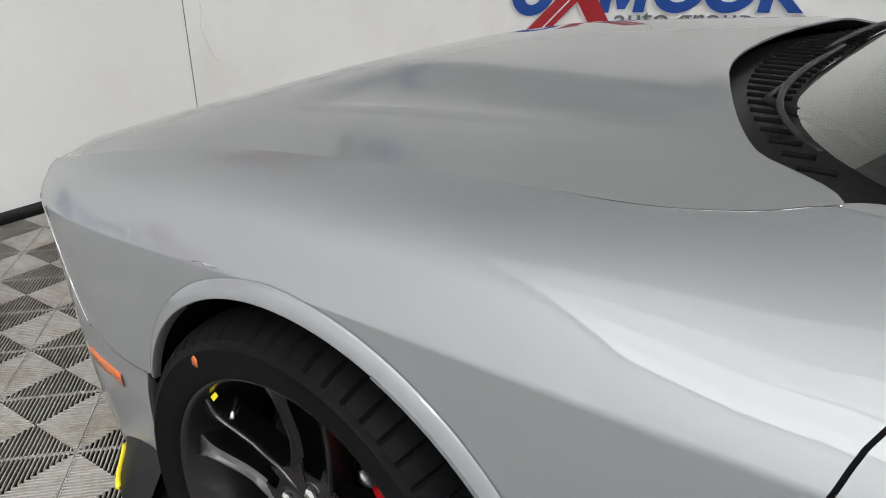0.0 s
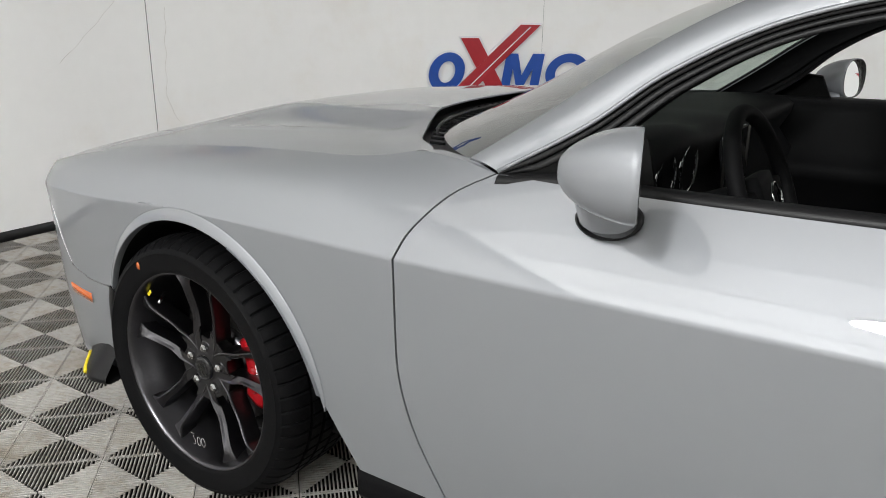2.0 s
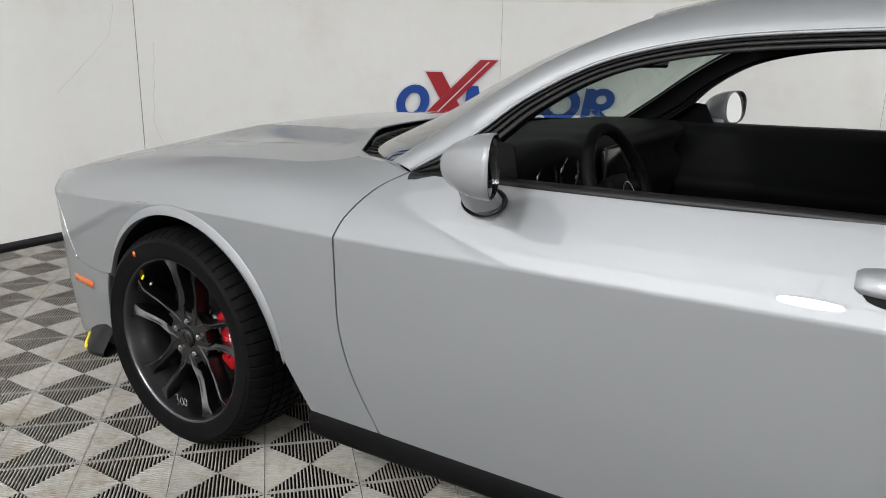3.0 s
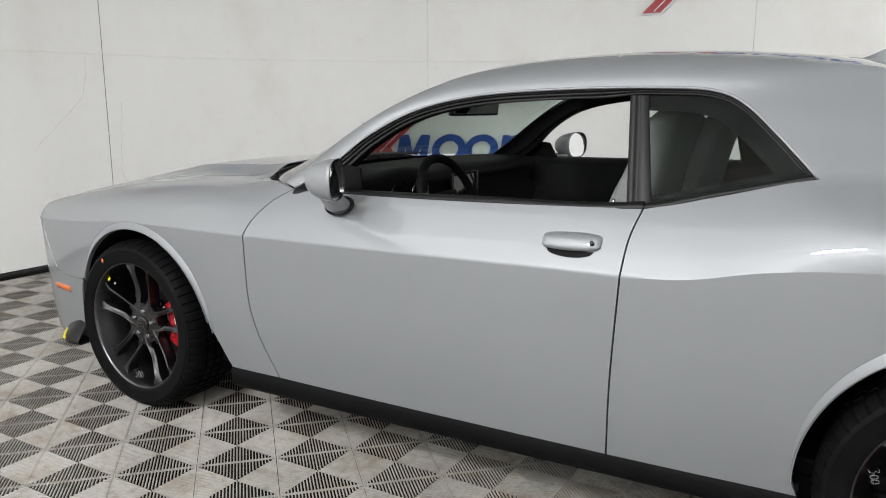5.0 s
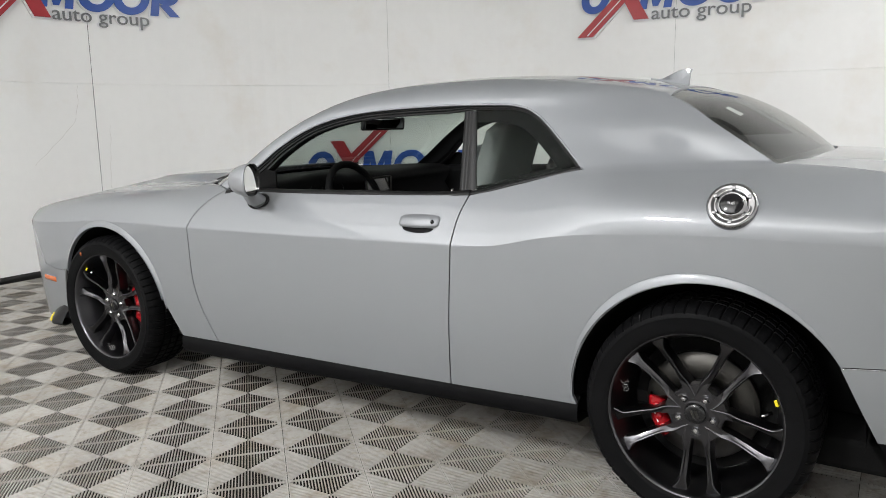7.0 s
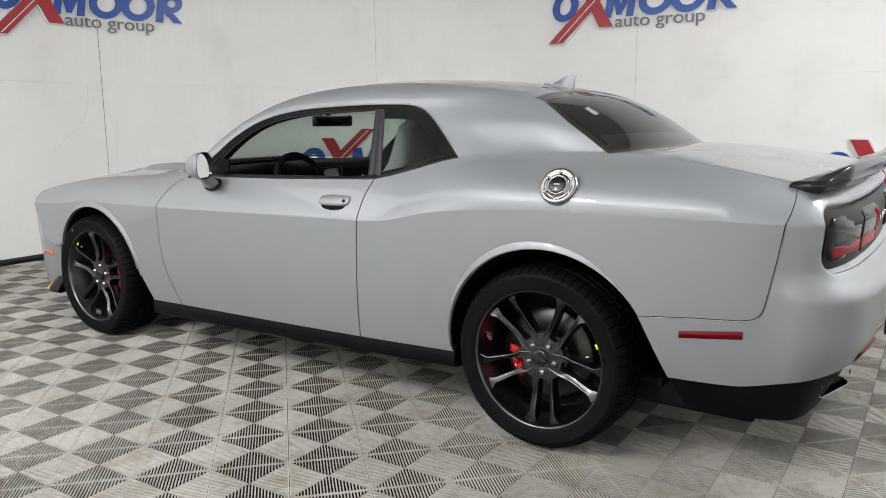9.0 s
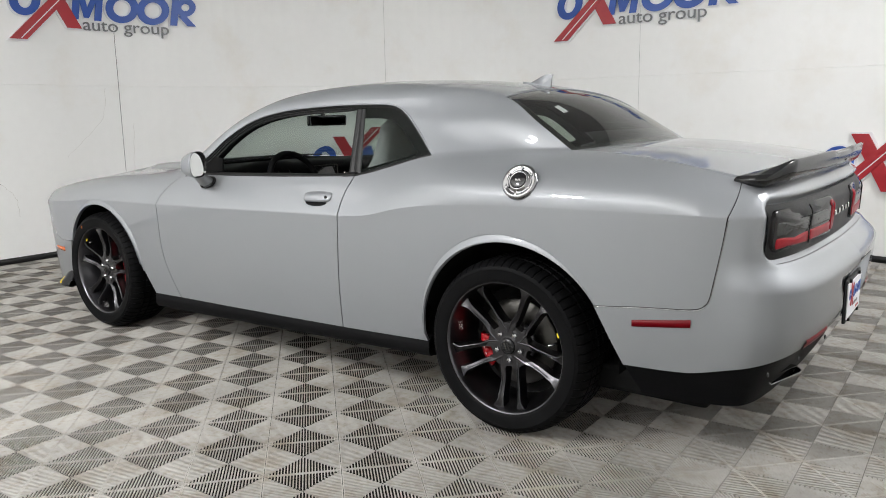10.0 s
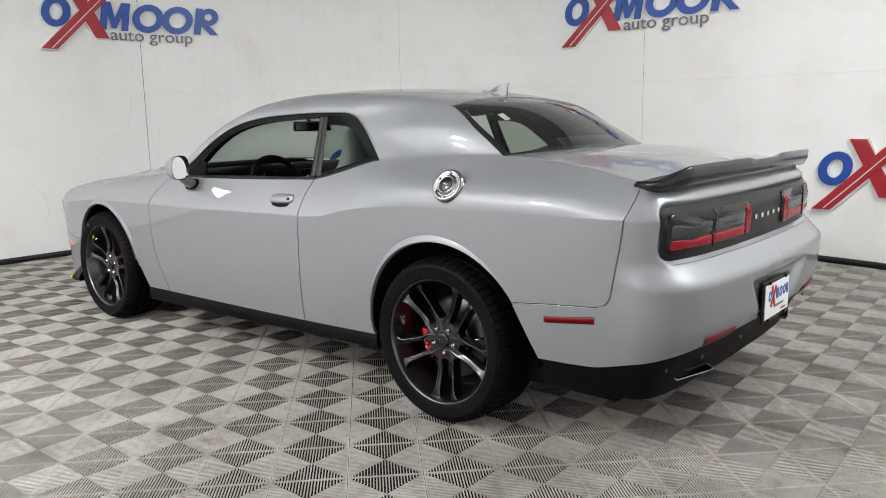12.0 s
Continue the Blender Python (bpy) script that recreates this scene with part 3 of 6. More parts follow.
body_bms.append(sheet(rows, flip=True))
bm = merge(*body_bms)
bmesh.ops.remove_doubles(bm, verts=bm.verts, dist=0.0015)
bmesh.ops.recalc_face_normals(bm, faces=bm.faces)
bm.normal_update()
edges = [e for e in bm.edges if e.is_boundary]
normals = {v: v.normal.copy() for e in edges for v in e.verts}
r = bmesh.ops.extrude_edge_only(bm, edges=edges)
for e in edges:
    e.smooth = False
for v in [x for x in r["geom"] if isinstance(x, bmesh.types.BMVert)]:
    near = [o for e in v.link_edges for o in e.verts if o in normals]
    if near:
        v.co -= normals[near[0]] * 0.014
part("body_shell", bm, PAINT, car, "silver roof, pillars and rear quarters in one skin")


# ---- front and rear ends ----
def tail_skin(u, z, out=0.0, side=-1):
    """The rear end, with the lamp recess pressed into it."""
    p = skin(u, z, out, side)
    d = max(abs(p.y) - 0.772, 0.0)
    e = max(abs(z - 0.892) - 0.040, 0.0)
    far = math.hypot(d, e) - 0.062
    depth = (1 - smoothstep(far, -0.018, 0.014)) * smoothstep(u, 3.83, 3.9)
    field = (1 - smoothstep(abs(p.y) - 0.9 * (z - 0.56), 0.215, 0.26)) * smoothstep(z, 0.455, 0.475) * (1 - smoothstep(z, 0.635, 0.675))
    return p + Vector((-0.036 * depth - 0.032 * field * smoothstep(u, 3.9, 4.0), 0, 0))


us = [0.0] + [i / 150 for i in range(1, 150)] + [1.0]
seam_bend = seam_run(0, BEND, -0.0010)
seam_top = pieces((0, 0.37, seam_bend), (0.37, 1, line(tuple(seam_bend(1)), (U1, 0.668))))
bumper_low = on_keys([(0, 3.442, 0.385), (0.3, 3.66, 0.390), (0.45, 3.85, 0.428), (0.6, 4.05, 0.470), (0.75, 4.3, 0.485), (1, U1, 0.49)])
tail_edge = line((U1, 0.49), (U1, 0.668))
vs_t = [i / 16 for i in range(17)]
rb_low = coons(bumper_low, seam_top, on_keys([(0, 3.442, 0.385), (0.4, 3.395, 0.475), (1, *seam_bend(0))]), tail_edge, us, vs_t)
us2 = [i / 130 for i in range(131)]
rb_up = coons(line(tuple(seam_bend(1)), (U1, 0.668)), on_keys([(0, 3.851, 1.060), (0.4, 4.25, 1.062), (1, U1, 1.066)]), pieces((0, 0.62, seam_run(BEND, 1, -0.0010)), (0.62, 1, on_keys([(0, 3.791, 0.9453), (0.6, 3.826, 1.015), (1, 3.851, 1.060)]))), line((U1, 0.668), (U1, 1.066)), us2, [i / 54 for i in range(55)])
bms = []
for side in (-1, 1):
    for rows in (rb_low, rb_up):
        bm = bmesh.new()
        g = [[bm.verts.new(tail_skin(p[0], p[1], 0, side)) for p in row] for row in rows]
        grid_faces(bm, g, flip=side > 0)
        bms.append(bm)
bm = merge(*bms)
bmesh.ops.remove_doubles(bm, verts=bm.verts, dist=0.001)
rear_bumper = part("rear_bumper", bm, PAINT, car, "silver rear bumper with a recess for the lamps")

# black lower valance
val_bot = on_keys([(0, 3.50, 0.27), (0.3, 3.70, 0.265), (0.6, 4.05, 0.275), (1, U1, 0.29)])
val = coons(val_bot, bumper_low, line((3.50, 0.27), (3.442, 0.385)), line((U1, 0.29), (U1, 0.49)), [i / 60 for i in range(61)], [i / 10 for i in range(11)])


def valance_skin(u, z, out=0.0, side=-1):
    top = float(np.interp(u, [bumper_low(k / 60)[0] for k in range(61)], [bumper_low(k / 60)[1] for k in range(61)]))
    return skin(u, z, -0.006 - 0.25 * max(0, top - z), side)


flank("rear_valance", [val], SILL, "satin black lower rear valance", valance_skin)

# front bumper
fus = [i / 60 for i in range(61)]
fb_low = coons(on_keys([(0, U0, 0.20), (0.6, -0.75, 0.21), (1, -0.41, 0.235)]), on_keys([(0, U0, 0.512), (0.75, -0.60, 0.526), (1, -0.35, 0.512)]), line((U0, 0.20), (U0, 0.512)), on_keys([(0, -0.41, 0.235), (1, -0.35, 0.512)]), fus, vs_t)
fb_up = coons(on_keys([(0, U0, 0.512), (1, -0.604, 0.527)]), on_keys([(0, U0, 0.745), (0.5, U0 + 0.40, 0.752), (0.82, U0 + 0.76, 0.768), (1, -0.805, 0.806)]), line((U0, 0.512), (U0, 0.745)), on_keys([(0, -0.604, 0.527), (0.25, -0.659, 0.60), (0.5, -0.704, 0.68), (0.8, -0.769, 0.755), (1, -0.805, 0.806)]), fus, vs_t)
bms = []
for side in (-1, 1):
    for rows in (fb_low, fb_up):
        bm = bmesh.new()
        g = [[bm.verts.new(skin(p[0], p[1], 0, side)) for p in row] for row in rows]
        grid_faces(bm, g, flip=side > 0)
        bms.append(bm)
bm = merge(*bms)
bmesh.ops.remove_doubles(bm, verts=bm.verts, dist=0.001)
part("front_bumper", bm, PAINT, car)
rows = [[skin(U0 + 0.62 * i / 20, 0.60 + 0.15 * j / 4, 0.006, -1) for i in range(20, -1, -1)] + [skin(U0 + 0.62 * i / 20, 0.60 + 0.15 * j / 4, 0.006, 1) for i in range(1, 21)] for j in range(5)]
part("grille", sheet(rows, thick=0.03), GLOSSBLACK, car, "black front grille")
for side in (-1, 1):
    for u in (U0 + 0.36, U0 + 0.54):
        c = skin(u, 0.675, 0.008, side)
        part("headlight", moved(lathe([(0, -0.012), (0.05, -0.010), (0.062, 0.0), (0.066, 0.02)], 32), Matrix.Translation(c) @ Matrix.Rotation(radians(-90), 4, "Z")), CHROME, car, "round headlight")

# sills
for side in (-1, 1):
    rows = []
    for i in range(41):
        x = 0.545 + (2.545 - 0.545) * i / 40
        y = abs(skin(x, 0.31).y)
        top = 0.290 + (0.325 - 0.290) * i / 40
        bot = float(np.interp(x, (0.545, 1.3, 2.545), (0.205, 0.222, 0.248)))
        rows.append([Vector((x, side * w, z)) for w, z in ((y - 0.03, top + 0.02), (y - 0.012, top - 0.002), (y - 0.004, top - 0.012), (y - 0.004, bot + 0.02), (y - 0.014, bot + 0.004), (y - 0.05, bot), (y - 0.30, bot - 0.02))])
    part("side_sill", sheet(rows, flip=side < 0), SILL, car, "matt black side sill")
    # bright lips round the wheel openings
    for c, a0, a1 in ((FRONT_ARCH, 158, 8), (REAR_ARCH, 184, 31)):
        rows = []
        for i in range(61):
            a = radians(a0 + (a1 - a0) * i / 60)
            fade = math.sin(math.pi * min(1, max(0, i / 60))) ** (0.5 if c is FRONT_ARCH else 1.2)
            row = []
            for r, out in ((0.034, 0.0), (0.0335, -0.0008), (0.0310, -0.0010), (0.0300, 0.0004), (0.0285, 0.0016), (0.0045, 0.0086), (0.0030, 0.0088), (0.0022, 0.0076), (0.0015, 0.0040)):
                r = 0.003 + (r - 0.003) * fade if r > 0.003 else r
                u, z = c[0] + (c[2] + r) * math.cos(a), c[1] + (c[2] + r) * math.sin(a)
                row.append(skin(u, z, out * fade + 0.0012, side))
            for dep in (-0.006, -0.013):
                row.append(skin(c[0] + (c[2] + 0.001) * math.cos(a), c[1] + (c[2] + 0.001) * math.sin(a), dep, side))
            rows.append(row)
        part("arch_lip", sheet(rows, flip=side < 0), PAINT, car)
        bm = bmesh.new()
        g = []
        for i in range(33):
            a = radians(-4 + 188 * i / 32)
            g.append([bm.verts.new((c[0] + (c[2] + 0.004) * math.cos(a), side * y, c[1] + (c[2] + 0.004) * math.sin(a))) for y in ((abs(skin(c[0] + c[2] * math.cos(a), c[1] + c[2] * math.sin(a)).y) - 0.014 if 12 < math.degrees(a) < 165 else 0.86), 0.80, 0.55)] + [bm.verts.new((c[0] + 0.1 * math.cos(a), side * 0.545, c[1] + 0.1 * math.sin(a)))])
        grid_faces(bm, g, flip=side < 0)
        part("wheel_well", bm, LINER, car, "black wheel well lining")
# black strips behind the door and bumper gaps, for the shade inside them
for side in (-1, 1):
    for f in (SEAM_DOOR_F_LOW, SEAM_DOOR_F_UP, SEAM_DOOR_R_LOW, SEAM_DOOR_R_UP, SEAM_BUMPER_F, SEAM_TAIL_UP):
        rows = [[skin(f(k / 24)[0] + d, f(k / 24)[1], -0.010, side) for d in (-0.012, 0.0, 0.012)] for k in range(25)]
        part("gap_seal", sheet(rows, flip=side > 0), LINER, car)
    rows = [[skin(*seam_run(0, 1, d)(k / 60), -0.010, side) for d in (-0.010, 0.0, 0.010)] for k in range(61)]
    part("gap_seal", sheet(rows, flip=side < 0), LINER, car)
    # thin bright metal beads that draw the highlight along the folded panel edges
    part("panel_edge", tube([skin(*(SEAM_BUMPER_F(k / 30) + np.array((0.003, 0))), 0.0004, side) for k in range(31)], 0.0016, 6), CAPMETAL, car, "bright metal bead for the highlight on the panel edge")
    foot = on_keys([(0, -0.60, 0.53), (0.5, -0.47, 0.513), (1, *arch(FRONT_ARCH, 157, 11)(0))])
    part("panel_edge", tube([skin(*foot(k / 14), 0.0006, side) for k in range(15)], 0.0014, 6), CAPMETAL, car, "bright metal bead for the highlight on the panel edge")
    part("panel_edge", tube([skin(*seam_run(0, 1, -0.0025)(k / 60), 0.0002, side) for k in range(61)], 0.0014, 6), CAPMETAL, car, "bright metal bead for the highlight on the panel edge")
# underbody
part("underbody", box((4.4, 1.5, 0.10), (1.5, 0, 0.27), 0.02), LINER, car, "black underbody")


# ---- bonnet, cowl, glass, boot lid ----
def hood_edge(s):
    """Place on the bonnet's side edge, from the nose to the cowl."""
    u, z = HOOD_SEAM(s * 0.845)
    return skin(u, z, 0.0) + Vector((0, 0.008, -0.0015))


def hood_rear(y):
    return 0.345 + 0.283 * min(1.0, abs(y) / 0.778) ** 2.3


def hood_front(y):
    return -0.897 + 0.06 * (abs(y) / 0.70) ** 2.2


hood_side = [hood_edge(i / 50) for i in range(51)]
hood_zs = spline([(i / 50, p.z) for i, p in enumerate(hood_side)])
hood_ys = spline([(i / 50, abs(p.y)) for i, p in enumerate(hood_side)])
hood_xs = spline([(i / 50, p.x) for i, p in enumerate(hood_side)])
hood_crown = spline([(-1.0, 0.765), (-0.8, 0.842), (-0.5, 0.922), (-0.2, 0.962), (0.1, 0.985), (0.35, 0.997), (0.6, 1.004)])
rows = []
for i in range(71):
    s = i / 70
    row = []
    ye = hood_ys(s)
    for j in range(81):
        f = -1 + 2 * j / 80
        y = f * ye
        xs = (hood_front(y) + (hood_rear(y) - hood_front(y)) * s)
        k = smoothstep(abs(f), 0.80, 1.0)
        x = xs * (1 - k) + hood_xs(s) * k
        ze = hood_zs(s)
        mid = hood_crown(x)
        z = ze + (mid - ze) * (1 - abs(f) ** 2.1)
        # raised centre with two long intakes
        shoulder = float(np.interp(x, (-0.32, 0.36), (0.30, 0.465)))
        ramp = min(1.0, max(0.0, (0.525 - abs(y)) / (0.525 - shoulder)))
        trough = smoothstep(x, -0.34, -0.22) * (1 - smoothstep(x, 0.33, 0.43))
        soft = 1 - smoothstep(abs(y), shoulder - 0.10, 0.62)
        ridge = math.exp(-(((abs(y) - 0.548) / 0.012) ** 2)) * 0.0035
        z += -0.007 * smoothstep(x, -0.7, -0.15) + 0.036 * smoothstep(x, -0.7, -0.15) * (ramp * trough + soft * (1 - trough)) + (ridge - 0.011 * math.sin(math.pi * ramp)) * trough
        row.append(Vector((x, y, z)))
    rows.append(row)
BONNET_FRONT = rows[0]
part("bonnet", sheet(rows, flip=True, thick=0.004), PAINT, car, "silver bonnet with two long sunken intakes")
for side in (-1, 1):
    # black bead level with the skin, drawn as the shaded bonnet gap
    part("gap_seal", tube([(p.x, side * (abs(p.y) + 0.0035), p.z - 0.0002) for p in hood_side], 0.0016, 6), LINER, car)
    # brighter metal than the paint, drawing the highlight on the bonnet edge
    part("bonnet_hem", tube([(p.x, side * (abs(p.y) - 0.0012), p.z + 0.0010) for p in hood_side], 0.0017, 8), CAPMETAL, car, "bright metal bead for the highlight on the bonnet edge")
# painted nose between bonnet and bumper
nose = []
for p in BONNET_FRONT:
    f = p.y / abs(BONNET_FRONT[0].y)
    a = abs(f)
    u = float(np.interp(a * 0.74, plan_xy[:300, 1], plan_u[:300]))
    low = skin(u, 0.745 + 0.022 * a * a, 0.0, 1 if f > 0 else -1)
    top = p + Vector((-0.0015, 0, -0.0005))
    nose.append([top.lerp(low, k / 6) + Vector((0, 0, 0.008 * math.sin(math.pi * k / 6))) for k in range(7)])
part("nose_panel", sheet(nose), PAINT, car, "silver nose panel over the grille")
# black cowl between bonnet and windscreen
def screen_base(y):
    return 0.50 + 0.285 * (abs(y) / 0.795) ** 4.5


rows = []
for j in range(49):
    y = -0.745 + 1.49 * j / 48
    a, b = hood_rear(y) - 0.03, screen_base(y) + 0.05
    rows.append([Vector((a + (b - a) * k / 6, y, 0.972 + 0.026 * (1 - (y / 0.8) ** 2) + 0.02 * k / 6 - 0.014 * math.sin(math.pi * k / 6))) for k in range(7)])
cowl = part("cowl", sheet(rows, flip=True), TRIM, car, "black plastic cowl below the windscreen")
for j in range(34):
    y = -0.66 + 1.32 * j / 33
    a, b = hood_rear(y) + 0.02, screen_base(y) - 0.015
    z = 0.984 + 0.026 * (1 - (y / 0.8) ** 2)
    part("louvre", box((max(0.03, (b - a) * 0.8), 0.005, 0.006), ((a + b) / 2, y, z), 0.0015), SILL, cowl)
for y0, y1 in ((-0.66, -0.02), (-0.08, 0.52)):
    pts = []
    for i in range(15):
        y = y0 + (y1 - y0) * i / 14
        pts.append((screen_base(y) - 0.02 - 0.10 * (1 - i / 14) * 0.2, y, 1.006 + 0.022 * (1 - (y / 0.8) ** 2)))
    blade = part("wiper", tube(pts, [0.003 + 0.0025 * math.sin(math.pi * i / 14) for i in range(15)], 6), TRIM, car, "black wiper blade and arm")
    arm = [(hood_rear(y0) + 0.10, y0 + 0.12, 0.992), (screen_base(y0 + 0.2) - 0.05, y0 + 0.2, 1.016), pts[7]]
    part("wiper_arm", tube(arm, [0.008, 0.006, 0.004], 8), TRIM, blade)

# painted corners between bonnet, wing and windscreen
for side in (-1, 1):
    top = chain([(0.615, 0.768, 0.995), (0.655, 0.757, 1.000), (0.70, 0.775, 1.002), (0.77, 0.812, 1.004)])
    rows = []
    for i in range(13):
        k = i / 12
        u, z = HOOD_SEAM(0.835 + 0.165 * k)
        a, b = skin(u, z, 0.001, side), Vector(top(k))
        b.y *= side
        rows.append([a.lerp(b, j / 4) for j in range(5)])
    part("wing_corner", sheet(rows, flip=side > 0), PAINT, car, "silver corner of the wing beside the windscreen")

# windscreen
rows = []
front_ts = [0.30 * i / 26 for i in range(27)]
for t in front_ts:
    e = rail_row(t, -1)[-1]
    k = t / 0.30
    row = []
    for i in range(33):
        y = e.y * (1 - i / 16)
        q = 1 - abs(y / e.y) ** (2 + 2.5 * (1 - k) ** 2)
        x0 = e.x - (0.275 * (1 - k) ** 2 + 0.09 * (1 - (1 - k) ** 2)) * q
        z = e.z + (0.022 * (1 - k) + (roof_mid(e.x - 0.09) - e.z) * k ** 1.7) * (1 - (y / e.y) ** 2 * (1 - 0.4 * k + 0.4 * k * (y / e.y) ** 2))
        row.append(Vector((x0, y * 0.995, z - 0.004)))
    rows.append(row)
pane = part("windscreen", sheet(rows), WINDSCREEN, car, "green-tinted windscreen")
pane.visible_shadow = False
for side in (0, -1):
    part("screen_moulding", tube([r[side] + Vector((0, 0, -0.0025)) for r in rows], 0.004, 6), TRIM, car, "thin black moulding along the windscreen")
# rear window
rows = []
for i in range(25):
    t = 0.80 + 0.2 * i / 24
    e = rail_row(t, -1)[-1]
    e = rail_full(t, -1)[-1]
    k = i / 24
    row = []
    for j in range(33):
        y = e.y * (1 - j / 16)
        q = 1 - (y / e.y) ** 2
        row.append(Vector((e.x + (-0.035 * (1 - k) + 0.10 * k) * q, y * 0.995, e.z + ((roof_mid(e.x - 0.035) - e.z) * (1 - k) + 0.012 * k) * q - 0.004)))
    rows.append(row)
BACK_ROWS = rows
pane = part("rear_window", sheet(rows, flip=True), REARGLASS, car, "dark tinted rear window")
pane.visible_shadow = False
border = []
for row in rows:
    border.append(row[0])
for name, strip in (("rear_window_band", [[r[0] for r in rows], [r[1].lerp(r[2], 0.1) for r in rows]]), ("rear_window_band", [[r[-2].lerp(r[-3], 0.1) for r in rows], [r[-1] for r in rows]]), ("rear_window_band", [rows[0], [a.lerp(b, 0.9) for a, b in zip(rows[1], rows[2])]]), ("rear_window_band", [[a.lerp(b, 0.3) for a, b in zip(rows[-2], rows[-3])], rows[-1]])):
    pts = [[p + Vector((0.0, 0, -0.003)) for p in r] for r in strip]
    part(name, sheet(pts), TRIM, car)

# two paper stickers inside the rear window
for i, j, n, w in ((9, 5, 3, 1), (9, 20, 3, 1)):
    quad = [[BACK_ROWS[i + a][j + b].lerp(BACK_ROWS[i + a][j + b + 1], 0.2) + Vector((0, 0, -0.004)) for b in range(w + 1)] for a in range(n + 1)]
    part("sticker", sheet(quad), WHITE, car, "small white paper sticker", smooth=False)

# boot lid
rows = []
for i in range(31):
    k = i / 30
    row = []
    for j in range(49):
        f = -1 + 2 * j / 48
        xe = 3.105 + (3.845 - 3.105) * k
        edge = skin(xe, belt_rear(xe), -0.001)
        ye = abs(edge.y) - 0.003
        x = xe + (0.095 * (1 - k) + 0.045 * k) * (1 - f * f)
        z = edge.z + (0.016 * (1 - k) + 0.016 * k) * (1 - abs(f) ** 2.4)
        row.append(Vector((x, f * ye, z)))
    rows.append(row)
part("boot_lid", sheet(rows, flip=True, thick=0.012), PAINT, car)

# spoiler on the boot lid
rows = []
for j in range(61):
    f = -1 + 2 * j / 60
    y = f * 0.80
    bow = 0.05 * (1 - f * f)
    end = smoothstep(abs(f), 0.86, 1.0)
    x0, x1 = 3.80 - 0.03 * end + bow, 3.925 + bow - 0.045 * end
    base = 1.079 + 0.010 * (1 - f * f) - 0.012 * end
    top = base + 0.037 * (1 - end) + 0.006 - 0.012 * (1 - smoothstep(abs(f), 0.16, 0.26))
    rows.append([Vector(p) for p in ((x0, y, base - 0.006), (x0 + 0.01, y, base + 0.004), ((x0 + x1) / 2, y, base + (top - base) * 0.45), (x1 - 0.01, y, top), (x1, y, top - 0.004), (x1 - 0.004, y, base - 0.012 + 0.012 * (1 - end)), (x1 - 0.02, y, base - 0.030), (x0, y, base - 0.02))])
bm = bmesh.new()
g = [[bm.verts.new(p) for p in r] for r in rows]
grid_faces(bm, g, closed=True)
bm.faces.new(g[0])
bm.faces.new(g[-1][::-1])
bmesh.ops.recalc_face_normals(bm, faces=bm.faces)
spoiler = part("spoiler", bm, GLOSSBLACK, car, "gloss black boot spoiler")
part("camera_button", moved(lathe([(0, 0.006), (0.007, 0.004), (0.009, 0)], 16), Matrix.Translation((3.965, 0.05, 1.085)) @ Matrix.Rotation(radians(-90), 4, "Z")), GLOSSBLACK, spoiler)


# ---- side windows ----
def pane_at(x, z, inward=0.0, side=-1):
    return Vector((x, side * (0.85 - 0.395 * (z - 0.98) - inward), z))


